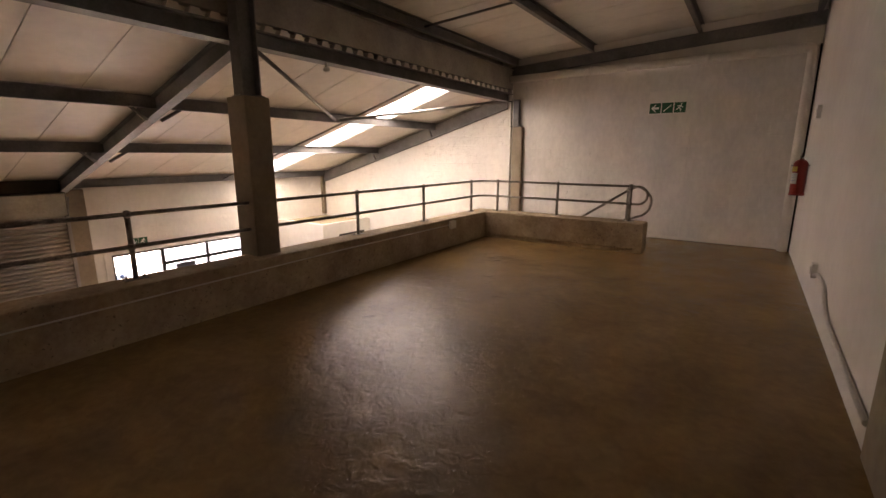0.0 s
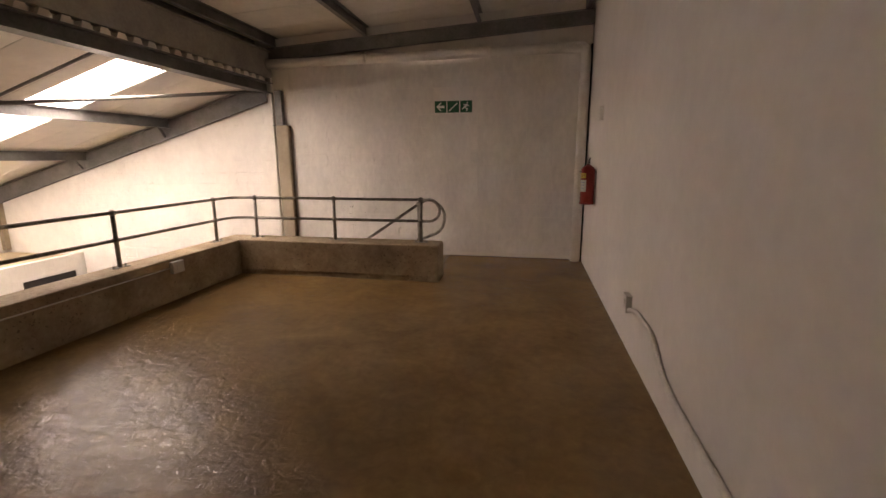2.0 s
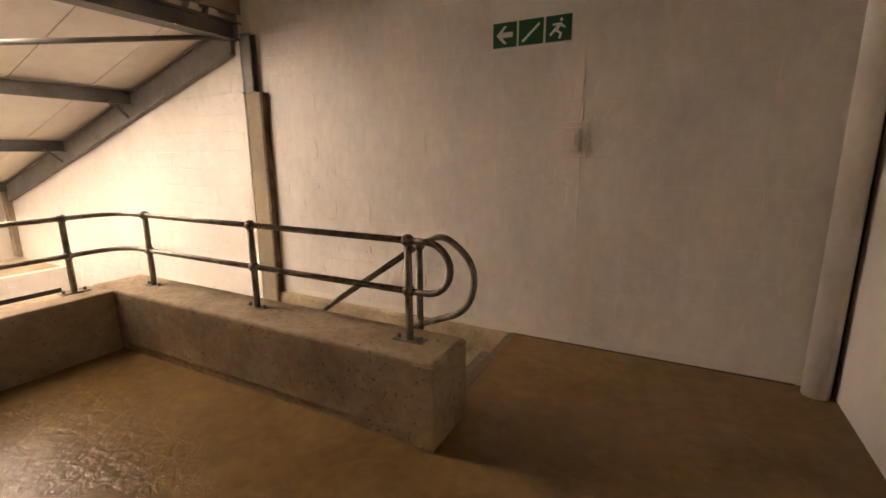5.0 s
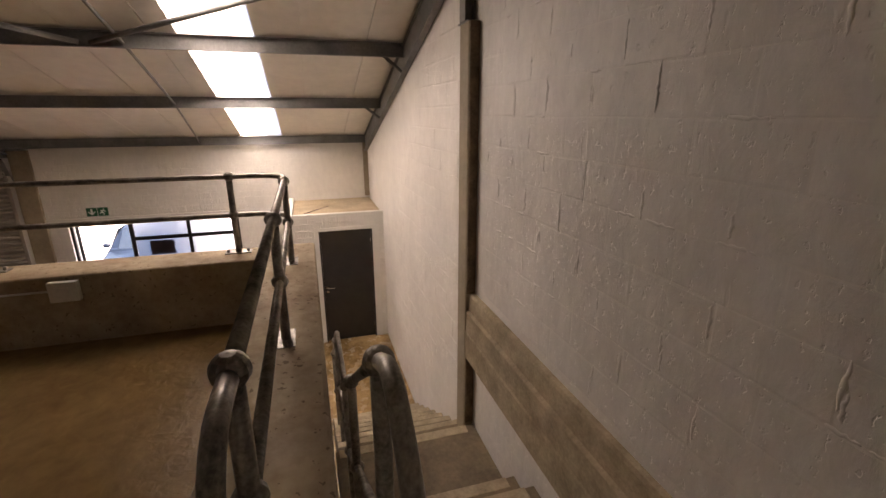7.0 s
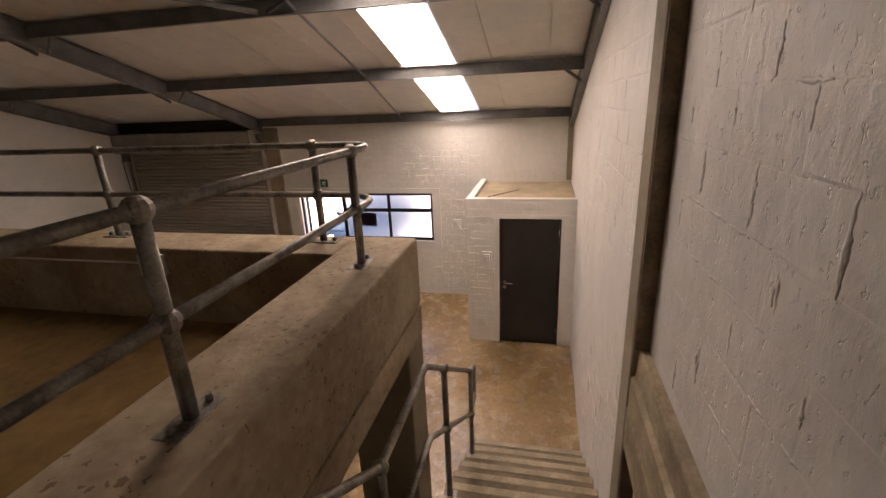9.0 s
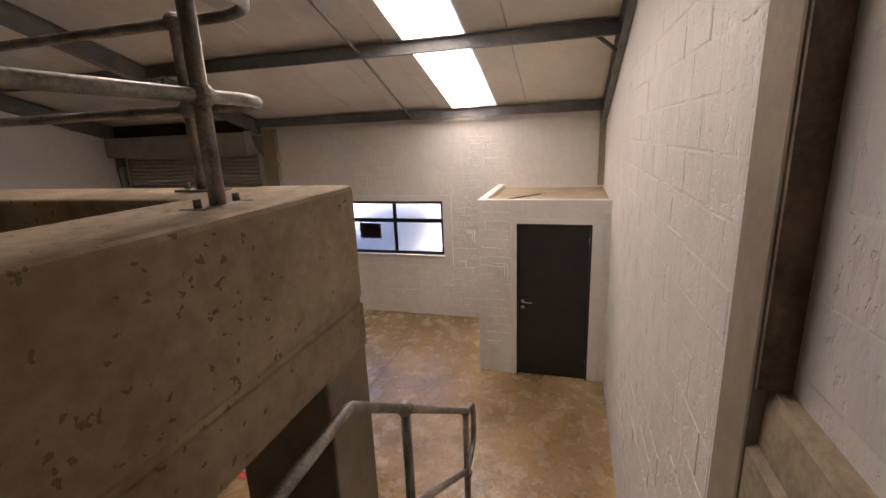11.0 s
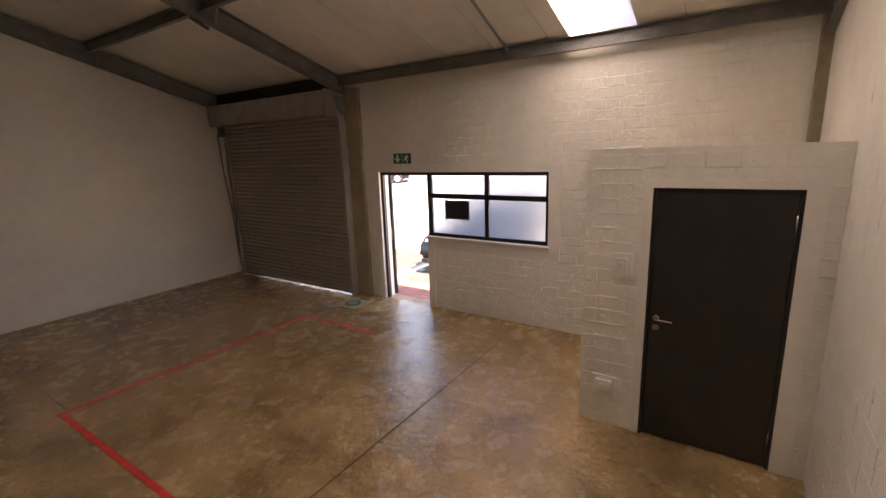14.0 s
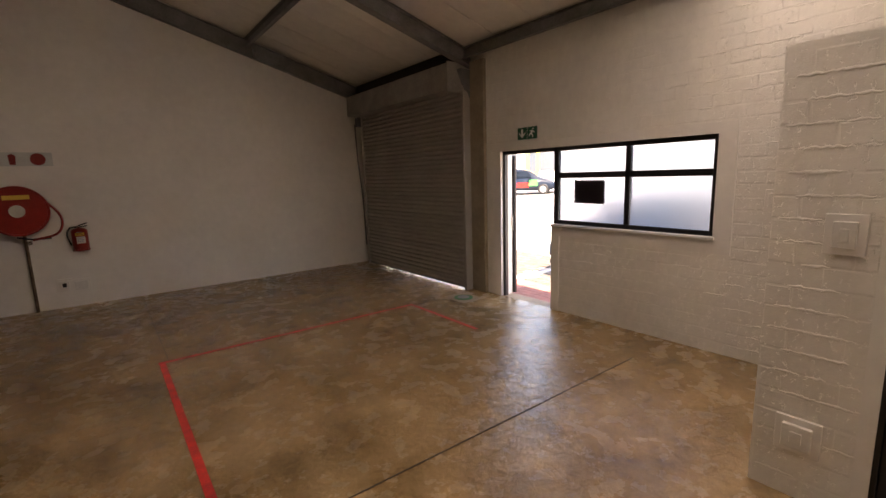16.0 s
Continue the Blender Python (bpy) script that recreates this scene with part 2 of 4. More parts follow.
def part(name, bm, mat, parent, label=""):
    """Link a bmesh, given in world metres, as one mesh under a thing or a part."""
    o = ORIGIN.get(parent.name, Vector(parent.location))
    ORIGIN[parent.name] = o
    bmesh.ops.translate(bm, verts=bm.verts, vec=-o)
    me = bpy.data.meshes.new(name)
    bm.to_mesh(me), bm.free()
    me.materials.append(mat)
    ob = new(name, me)
    ob.parent = parent
    ORIGIN[ob.name] = o
    return tagged(ob, label)


def structure(name, bm, mat, label, category="wall"):
    me = bpy.data.meshes.new(name)
    bm.to_mesh(me), bm.free()
    me.materials.append(mat)
    ob = new(name, me)
    ORIGIN[ob.name] = Vector((0, 0, 0))
    return tagged(ob, label, category, "", "structure")


LAND_Z = -1.27     # stair landing
G = -2.59          # ground floor
N_W, N_E = 9.69, 9.735   # face of the north wall west and east of its column
EAST = 0.84

# ---- structure: floors ----
structure("floor", box(B(), -10.12, 1.1, 0.1, 9.9, G - 0.2, G), M_floor, "glossy brown polished concrete warehouse floor", "floor")
bm = box(B(), -4.15, EAST + 0.2, 0.1, 8.44, -0.136, 0)
box(bm, -1.25, EAST + 0.2, 8.44, 9.9, -0.136, 0)
structure("mezzanine_floor", bm, M_mezz, "brown trowelled screed floor of the mezzanine", "floor")

bm = box(B(), -10.33, -10.121, 4.23, 5.15, G - 0.1, G - 0.003)
box(bm, -10.33, -10.121, 0.42, 3.56, G - 0.1, G - 0.003)
structure("threshold", bm, M_conc, "plain concrete thresholds of door and shutter", "threshold")

# ---- structure: walls ----
bm = box(B(), -10.32, -4.13, N_W, 9.98, G - 0.2, 4.0)
box(bm, -4.13, 1.1, N_E, 9.98, G - 0.2, 4.0)
wall_north = structure("wall_north", bm, M_paint, "white painted brick side wall beside the stairs", "wall")
wall_south = structure("wall_south", box(B(), -10.32, 1.1, -0.02, 0.2, G - 0.2, 4.0), M_smooth, "smooth white painted side wall with the hose reel", "wall")
bm = box(B(), EAST, 1.1, 3.65, 9.9, G - 0.2, 4.0)
box(bm, EAST + 0.06, 1.1, 0.1, 3.65, G - 0.2, 4.0)
structure("wall_east", bm, M_smooth, "smooth white plastered back wall of the mezzanine", "wall")
bm = B()
WX0, WX1 = -10.32, -10.1
for y0, y1, z0, z1 in ((-0.02, 0.42, G - 0.2, 1.3), (0.42, 3.56, 0.36, 1.3), (3.56, 4.23, G - 0.2, 1.3), (4.23, 7.08, -0.47, 1.3),
                       (5.15, 7.08, G - 0.2, -1.445), (7.08, 9.98, G - 0.2, 1.3)):
    box(bm, WX0, WX1, y0, y1, z0, z1)
wall_west = structure("wall_west", bm, M_paint, "white painted brick front wall with door and window", "wall")

# parapets: one cast upstand along the edge and one beside the stairs
bm = box(B(), -4.155, -3.82, 0.2, 8.1, -0.14, 0.465, 0.012)
structure("parapet_west", bm, M_conc, "raw concrete upstand along the mezzanine edge", "parapet")
bm = box(B(), -4.155, -1.08, 8.1, 8.48, 0.05, 0.47, 0.018)
box(bm, -4.15, -1.086, 8.11, 8.466, 0.03, 0.05)
box(bm, -4.155, -1.082, 8.11, 8.478, -0.14, 0.03, 0.006)
box(bm, -1.2, -1.076, 8.093, 8.484, 0.002, 0.455, 0.006)
structure("parapet_stair", bm, M_conc, "raw cast concrete upstand beside the stairs with pits", "parapet")

# concrete columns with steel stubs
def column(name, x0, x1, y0, y1, z0, z1, label):
    t = thing(name, ((x0 + x1) / 2, (y0 + y1) / 2, z0), label, "column")
    part("shaft", box(B(), x0, x1, y0, y1, z0, z1, 0.012), M_column, t)
    return t


def h_section(bm, cx, cy, z0, z1, w, d, tf=0.012, along="y"):
    if along == "y":
        box(bm, cx - w / 2, cx + w / 2, cy - d / 2, cy - d / 2 + tf, z0, z1)
        box(bm, cx - w / 2, cx + w / 2, cy + d / 2 - tf, cy + d / 2, z0, z1)
        box(bm, cx - 0.006, cx + 0.006, cy - d / 2 + tf, cy + d / 2 - tf, z0, z1)
    else:
        box(bm, cx - w / 2, cx - w / 2 + tf, cy - d / 2, cy + d / 2, z0, z1)
        box(bm, cx + w / 2 - tf, cx + w / 2, cy - d / 2, cy + d / 2, z0, z1)
        box(bm, cx - w / 2 + tf, cx + w / 2 - tf, cy - 0.006, cy + 0.006, z0, z1)
    return bm


col = column("concrete_column", -4.26, -3.95, 3.46, 3.74, G, 2.07, "square concrete column with a grey steel stub on top")
part("base_plate", box(B(), -4.22, -3.98, 3.5, 3.71, 2.07, 2.085), M_steel, col)
part("steel_stub", h_section(B(), -4.07, 3.58, 2.085, 3.3, 0.16, 0.2), M_steel, col, "grey painted steel stub")
col = column("concrete_column", -4.07, -3.86, 9.655, 9.9, G, 2.075, "slim concrete column in the side wall by the stairs")
part("base_plate", box(B(), -4.12, -3.9, 9.66, 9.734, 2.075, 2.087), M_steel, col)
# thin dark strips put the shade of the column's east side into colour
part("joint_strip", box(B(), -3.859, -3.845, 9.662, N_E, 0.0, 2.07), M_strip, col, "dark brown strip painted as the column's shaded side")
part("joint_strip", box(B(), -3.859, -3.845, 9.662, N_E, LAND_Z, -0.6), M_strip, col)
part("steel_stub", h_section(B(), -4.0, 9.69, 2.087, 2.62, 0.12, 0.08), M_steel, col, "dark steel stub")
col = column("concrete_column", EAST - 0.02, 1.0, 3.15, 3.65, 0, 4.0, "flat concrete column set in the back wall")
# the pier's side face in shade, added as a dark strip
part("joint_strip", box(B(), EAST - 0.012, EAST + 0.058, 3.13, 3.149, 0, 4.0), M_strip, col, "dark brown strip painted as the column's shaded side")
column("concrete_column", -4.153, -3.86, 8.08, 8.474, G, -0.14, "concrete column under the mezzanine corner")

# ledge beam on the side wall
beam = thing("ledge_beam", (-2.6, 9.7, -0.6), "raw concrete ledge beam along the side wall above the stairs", "beam")
part("body", prism(B(), [(9.66, -0.6), (9.656, -0.36), (9.662, -0.345), (9.662, -0.17), (9.684, -0.155), (9.69, -0.02), (9.7, 0.0), (9.76, 0.0), (9.76, -0.6)], "x", -3.86, -1.26), M_nose, beam)

# ---- roof ----
def roof_panels(bm, y0, y1, x0, x1, zf, gap=0.008, width=0.71, skip=None, thick=0.05):
    y = y0
    while y < y1 - 0.01:
        e = min(y + width, y1)
        spans = [(y, e)]
        if skip:
            spans = [(a, b) for a, b in ((y, min(e, skip[0])), (max(y, skip[1]), e)) if b - a > 0.02]
        for a, b in spans:
            prism(bm, [(x0, zf(x0)), (x1, zf(x1)), (x1, zf(x1) + thick), (x0, zf(x0) + thick)], "y", a + gap / 2, b - gap / 2)
        y = e


bm = B()
roof_panels(bm, 0.0, 9.95, -10.4, -4.22, lambda x: roof_z(x) + 0.16, skip=(SKY_Y0, SKY_Y1))
for a, b in ((0.0, SKY_Y0), (SKY_Y1, 9.95)):
    prism(bm, [(-10.4, roof_z(-10.4) + 0.215), (-4.22, roof_z(-4.22) + 0.215), (-4.22, roof_z(-4.22) + 0.24), (-10.4, roof_z(-10.4) + 0.24)], "y", a, b)
structure("ceiling_low_roof", bm, M_sheet, "white insulated sheeting under the sloping roof", "ceiling")
bm = B()
roof_panels(bm, 0.0, 9.95, -4.4, 1.1, east_z)
prism(bm, [(-4.4, east_z(-4.4) + 0.055), (1.1, east_z(1.1) + 0.055), (1.1, east_z(1.1) + 0.09), (-4.4, east_z(-4.4) + 0.09)], "y", 0.0, 9.95)
structure("ceiling_high_roof", bm, M_sheet, "white insulated sheeting over the mezzanine", "ceiling")
bm = B()
prism(bm, [(-10.4, roof_z(-10.4) + 0.19), (-4.22, roof_z(-4.22) + 0.19), (-4.22, roof_z(-4.22) + 0.193), (-10.4, roof_z(-10.4) + 0.193)], "y", SKY_Y0, SKY_Y1)
structure("skylight_sheet", bm, M_sky, "bright translucent roof sheet", "skylight")


def c_purlin(name, x, zf, y0, y1, depth=0.15, label="grey steel roof purlin"):
    z = zf(x)
    t = thing(name, (x, (y0 + y1) / 2, z), label, "purlin", "roof purlins")
    part("web", box(B(), x - 0.004, x + 0.004, y0, y1, z, z + depth), M_steel, t)
    part("flange", box(B(), x + 0.004, x + 0.06, y0, y1, z, z + 0.006), M_steel, t)
    part("flange", box(B(), x + 0.004, x + 0.06, y0, y1, z + depth - 0.006, z + depth), M_steel, t)
    return t


PURLINS = (-9.98, -7.86, -6.06)
for x in PURLINS:
    t = c_purlin("roof_purlin", x, roof_z, 0.2, N_W)
    for yr, s in ((N_W - 0.05, -1), (3.68, 1), (3.52, -1), (0.27, 1)):
        if x > -9:
            z = roof_z(x)
            part("knee_brace", tube(B(), [(x, yr + s * 0.24, z + 0.03), (x - 0.1, yr, roof_z(x - 0.1) - 0.11)], 0.022, 6), M_steel, t)
for x in (-4.02, -2.5, -0.78, 0.72):
    c_purlin("roof_purlin", x, lambda q: east_z(q) - 0.15, 0.2, N_E)


def rafter(y, x0, x1, zf, depth, w=0.1, name="roof_rafter"):
    t = thing(name, ((x0 + x1) / 2, y, zf((x0 + x1) / 2)), "grey painted steel roof rafter", "rafter", "roof rafters")
    for nm, a, b, hw in (("bottom_flange", 0, 0.01, w / 2), ("web", 0.01, depth - 0.01, 0.005), ("top_flange", depth - 0.01, depth, w / 2)):
        part(nm, prism(B(), [(x0, zf(x0) + a), (x1, zf(x1) + a), (x1, zf(x1) + b), (x0, zf(x0) + b)], "y", y - hw, y + hw), M_steel, t)


rafter(N_W - 0.04, -10.1, -4.2, lambda x: roof_z(x) - 0.17, 0.29, 0.07)
rafter(3.6, -10.1, -4.2, lambda x: roof_z(x) - 0.08, 0.22, 0.13)
rafter(0.25, -10.1, -4.2, lambda x: roof_z(x) - 0.15, 0.27, 0.08)
rafter(N_E - 0.05, -4.2, EAST, lambda x: east_z(x) - 0.34, 0.19, 0.08)
rafter(3.6, -4.0, EAST, lambda x: east_z(x) - 0.34, 0.19, 0.12)

# long girder with the sheet ends on it and the box gutter above
g = thing("girder", (-4.15, 4.9, 2.58), "dark steel edge girder with a box gutter above it", "girder")
part("bottom_flange", box(B(), -4.3, -4.12, 0.2, N_E, 2.58, 2.595), M_steel, g)
part("web", box(B(), -4.215, -4.2, 0.2, N_E, 2.595, 2.73), M_steel, g)
part("top_flange", box(B(), -4.3, -4.12, 0.2, N_E, 2.73, 2.745), M_steel, g)
hump = part("sheet_rib", prism(B(), [(0.25, 2.747), (0.38, 2.747), (0.355, 2.81), (0.275, 2.81)], "x", -4.3, -4.128), M_sheet, g, "pale folded end of a roof sheet")
for i in range(1, 49):
    o = new("sheet_rib", hump.data)
    o.parent, o.location = g, (0, 0.19 * i, 0)
part("closer", box(B(), -4.33, -4.305, 0.2, N_E, 2.747, 2.82), M_rubber_shade, g)
part("gutter_plate", box(B(), -4.13, -4.125, 0.2, N_E, 2.82, 3.2), M_gutter, g, "dull galvanised gutter side")
part("gutter_lip", box(B(), -4.13, -4.08, 0.2, N_E, 3.2, 3.215), M_gutter, g)
part("gutter_floor", box(B(), -4.36, -4.13, 0.2, N_E, 2.82, 2.83), M_gutter, g)
part("gutter_back", box(B(), -4.36, -4.355, 0.2, N_E, 2.83, 3.42), M_gutter, g)

# roof bracing and sag rods
for a, b in (((-4.2, 3.75), (-6.0, 6.5)), ((-4.2, 9.55), (-6.0, 6.6))):
    t = thing("roof_brace", ((a[0] + b[0]) / 2, (a[1] + b[1]) / 2, roof_z(-5.1)), "thin steel diagonal roof brace", "brace", "roof braces")
    part("rod", tube(B(), [(a[0], a[1], roof_z(a[0]) - 0.02), (b[0], b[1], roof_z(b[0]) + 0.02)], 0.024, 8), M_steel, t)
t = thing("sag_rod", (-8.0, 6.55, roof_z(-8)), "thin angle iron between the purlins", "sag rod")
part("rod", tube(B(), [(x, yy, roof_z(x) + 0.05) for x, yy in ((-9.98, 6.62), (-7.86, 6.8), (-6.06, 6.85), (-4.25, 6.85))], 0.016, 6), M_steel, t)

# drain pipe along the wall into the corner
dp = thing("drain_pipe", (0.79, 9.62, 0), "white plastic drain pipe along the wall into the corner", "pipe")
part("pipe", tube(B(), rounded([(-4.12, 9.64, 3.015), (0.745, 9.64, 3.06), (0.745, 9.64, 0.0)], 0.1, 5), 0.072, 16), M_pipe, dp)
for x in (-2.5, -0.6):
    part("collar", tube(B(), [(x - 0.03, 9.64, 3.038), (x + 0.03, 9.64, 3.038)], 0.079, 16), M_pipe, dp)
# black strip darkens the corner where the gap beside the pipe is in shadow
part("shadow_gap_cover", box(B(), 0.815, 0.838, 9.66, 9.733, 0, 3.1), M_rubber_shade, dp, "black strip painted as the shadow behind the pipe")

t = thing("sag_rod", (-1.7, 6.5, east_z(-1.7) - 0.07), "thin steel strut between the purlins over the mezzanine", "sag rod")
part("rod", tube(B(), [(x, 6.5, east_z(x) - 0.07) for x in (-4.02, -2.5, -0.78, 0.72)], 0.017, 6), M_steel, t)
t = thing("ceiling_sensor", (-4.21, 4.75, 2.47), "small pale round sensor under the edge girder", "sensor")
part("stem", tube(B(), [(-4.21, 4.75, 2.53), (-4.21, 4.75, 2.58)], 0.012, 8), M_plastic, t)
part("dome", ball(B(), (-4.21, 4.75, 2.51), 0.04, 0.8), M_plastic, t)

# ---- stairs ----
LAND = -1.27
stairs = thing("staircase", (-3.5, 9.1, G), "raw concrete stairs with a landing between two flights", "stairs")
SY0, SY1 = 8.5, 9.655
RU, TR, RL = -LAND / 7, 0.284, (LAND - G) / 8
for i in range(1, 7):
    x1 = -1.25 - (i - 1) * TR
    st_ = part("step", box(B(), x1 - TR - 0.02, x1, SY0, 9.73, -i * RU - 0.2, -i * RU, 0.008), M_step, stairs)
    part("nosing", box(B(), x1 - TR - 0.022, x1 - TR + 0.07, SY0 + 0.03, 9.66, -i * RU - 0.05, -i * RU + 0.004, 0.003), M_nose, st_)
part("landing", box(B(), -3.81, -2.954, SY0, 9.73, LAND - 0.2, LAND, 0.008), M_step, stairs)
for i in range(1, 8):
    x1 = -3.81 - (i - 1) * TR
    st_ = part("step", box(B(), x1 - TR - 0.02, x1, SY0 + 0.02, N_W, max(G, LAND - i * RL - 0.2), LAND - i * RL, 0.008), M_step, stairs)
    part("nosing", box(B(), x1 - TR - 0.022, x1 - TR + 0.045, SY0 + 0.03, N_W - 0.01, LAND - i * RL - 0.05, LAND - i * RL + 0.004, 0.003), M_nose, st_)
part("nosing", box(B(), -1.254, -1.19, SY0 + 0.03, 9.73, -0.05, 0.004, 0.003), M_step, stairs)
part("nosing", box(B(), -3.815, -3.72, SY0 + 0.03, 9.65, LAND - 0.05, LAND + 0.004, 0.003), M_nose, stairs)
part("waist", prism(B(), [(-1.26, -0.16), (-2.96, LAND - 0.16), (-2.96, LAND - 0.36), (-1.26, -0.36)], "y", SY0 + 0.02, 9.64), M_step, stairs)
part("waist", prism(B(), [(-3.83, LAND - 0.16), (-5.6, G), (-5.3, G), (-3.81, LAND - 0.36)], "y", SY0 + 0.04, N_W), M_step, stairs)


# ---- guard rails ----
def fit_post(parent, x, y, z0, z1, zm, across="x", r=0.021, plate=True):
    p = part("post", tube(B(), [(x, y, z0), (x, y, z1)], r, 12), M_galv, parent)
    for z in (zm, z1):
        part("ball_fitting", ball(B(), (x, y, z), 0.036, 0.95), M_galv, p)
    if plate:
        w, d = (0.09, 0.04) if across == "x" else (0.04, 0.09)
        part("base_plate", box(B(), x - w, x + w, y - d, y + d, z0, z0 + 0.008, 0.002), M_galv, p)
        for s in (-1, 1):
            bx, by = (x + s * 0.068, y) if across == "x" else (x, y + s * 0.068)
            part("bolt", tube(B(), [(bx, by, z0 + 0.008), (bx, by, z0 + 0.03)], 0.011, 6), M_galv, p)


RX, RY, RT, RM, PT = -4.04, 8.32, 1.02, 0.745, 0.465
rail = thing("guard_rail", (RX, 5.0, PT), "galvanised steel tube guard rail on the concrete upstand", "railing")
for z, nm in ((RT, "top_rail"), (RM, "mid_rail")):
    part(nm, tube(B(), [(RX, 0.2, z), (RX, 3.46, z)], 0.018, 12), M_galv, rail)
    part(nm, tube(B(), rounded([(RX, 3.74, z), (RX, RY, z), (-1.34, RY, z)], 0.24, 8), 0.018, 12), M_galv, rail)
loop = [(-1.34, RY, RT)] + [(-1.34 + 0.11 + 0.138 * math.cos(a), RY, (RT + RM) / 2 + 0.1375 * math.sin(a)) for a in np.linspace(math.pi / 2, -math.pi / 2, 13)] + [(-1.34, RY, RM)]
part("end_loop", tube(B(), loop, 0.018, 12), M_galv, rail)
for y in (0.9, 2.36, 5.01, 6.47, 7.94):
    fit_post(rail, RX, y, PT, RT, RM, "y")
for x in (-3.69, -2.53, -1.34):
    fit_post(rail, x, RY, PT, RT, RM, "x")

HY = 8.585
hand_rail = thing("stair_rail", (-3.4, HY, LAND), "galvanised tube handrail descending beside the stairs", "railing")
top = [(-1.43, HY, 0.94), (-3.07, HY, -0.17), (-3.8, HY, -0.17), (-5.25, HY, -1.15)]
part("top_rail", tube(B(), rounded(top, 0.025, 3), 0.019, 12), M_galv, hand_rail)
mid = [(-1.43, HY, 0.45), (-3.07, HY, -0.66), (-3.8, HY, -0.66), (-5.25, HY, -1.62)]
part("mid_rail", tube(B(), rounded(mid, 0.05, 4), 0.019, 12), M_galv, hand_rail)
part("end_loop", tube(B(), rounded([(-1.43, HY, 0.94), (-1.27, HY, 1.02), (-1.06, HY, 0.86), (-1.1, HY, 0.58), (-1.43, HY, 0.45)], 0.16, 6), 0.019, 12), M_galv, hand_rail)
part("end_loop", tube(B(), rounded([(-5.25, HY, -1.15), (-5.48, HY, -1.22), (-5.5, HY, -1.55), (-5.25, HY, -1.62)], 0.12, 6), 0.019, 12), M_galv, hand_rail)
for x, z0, z1 in ((-1.43, -RU, 0.94), (-2.43, -5 * RU, 0.263), (-3.07, LAND, -0.17), (-4.23, LAND - 2 * RL, -0.46), (-5.25, LAND - 6 * RL, -1.15)):
    fit_post(hand_rail, x, HY, z0, z1, z1 - 0.485, "x")

# ---- front wall: surround, door, window ----
bm = B()
SX = -10.085
for y0, y1, z0, z1 in ((4.1, 4.23, G, -0.37), (4.23, 7.08, -0.47, -0.37), (7.08, 7.24, -1.6, -0.37), (5.27, 7.08, -1.6, -1.445), (5.15, 5.27, G, -1.445)):
    box(bm, -10.1, SX, y0, y1, z0, z1)
structure("trim", bm, M_smooth, "smooth white plaster band round door and window", "trim")
structure("window_sill", box(B(), -10.2, -10.055, 5.15, 7.1, -1.47, -1.44, 0.006), M_smooth, "white plastered window sill", "sill")

fx0, fx1 = -10.19, -10.13
win = thing("window_1", (-10.16, 6.1, -1.44), "black framed window with four frosted panes", "window")
tagged(win, kind="structure")
for nm, y0, y1, z0, z1 in (("frame_jamb", 5.15, 5.22, -1.44, -0.47), ("frame_jamb", 7.03, 7.08, -1.44, -0.47), ("frame_sill", 5.22, 7.03, -1.44, -1.39),
                           ("frame_head", 5.22, 7.03, -0.52, -0.47), ("mullion", 6.13, 6.19, -1.39, -0.52)):
    part(nm, box(B(), fx0, fx1, y0, y1, z0, z1, 0.004), M_black, win)
for y0, y1 in ((5.22, 6.13), (6.19, 7.03)):
    part("transom", box(B(), fx0, fx1, y0, y1, -0.86, -0.79, 0.004), M_black, win)
    for z0, z1 in ((-1.39, -0.86), (-0.79, -0.52)):
        p = part("pane", box(B(), -10.163, -10.157, y0, y1, z0, z1), M_glass, win)
        p.visible_shadow = False
sticker = thing("window_sticker", (-10.17, 5.65, -1.17), "dark brown rectangular notice stuck on the frosted pane", "sticker")
part("sheet", box(B(), -10.172, -10.166, 5.44, 5.86, -1.17, -0.89, 0.0), M_brown, sticker)

dr = thing("door_1", (-10.15, 4.26, G), "black aluminium sliding front door pushed open", "door")
tagged(dr, kind="structure")
part("frame_jamb", box(B(), fx0, fx1, 4.23, 4.275, G, -0.49, 0.004), M_black, dr)
part("frame_head", box(B(), fx0, fx1, 4.23, 5.15, -0.52, -0.47, 0.004), M_black, dr)
leaf = part("leaf", box(B(), -10.375, -10.335, 3.4, 4.27, G + 0.01, -0.53, 0.004), M_black, dr)
part("handle", tube(B(), rounded([(-10.335, 4.255, -1.42), (-10.3, 4.255, -1.42), (-10.3, 4.255, -1.6), (-10.335, 4.255, -1.6)], 0.02, 4), 0.009, 8), M_chrome, leaf)

# ---- roller shutter ----
rs = thing("roller_shutter", (-10.0, 2.0, G), "closed grey steel roller shutter with horizontal slats", "shutter")
z, first = G + 0.03, None
while z < 0.5:
    if first is None:
        prof = [(-9.978, z), (-9.978, z + 0.012), (-9.945, z + 0.018), (-9.938, z + 0.037), (-9.945, z + 0.058), (-9.976, z + 0.0765), (-9.985, z + 0.0765), (-9.985, z)]
        first = part("slat", prism(B(), prof, "y", 0.42, 3.58), M_slat, rs)
        z_first = z
    else:
        s = new("slat", first.data)
        s.parent, s.location = rs, (0, 0, z - z_first)
    z += 0.0755
part("bottom_bar", prism(B(), [(0.42, G + 0.006), (3.58, G + 0.022), (3.58, G + 0.05), (0.42, G + 0.05)], "x", -9.99, -9.945), M_steel, rs)
for y in (0.36, 3.57):
    part("guide", box(B(), -10.1, -9.92, y, y + 0.06, G, 0.45, 0.004), M_slat, rs)
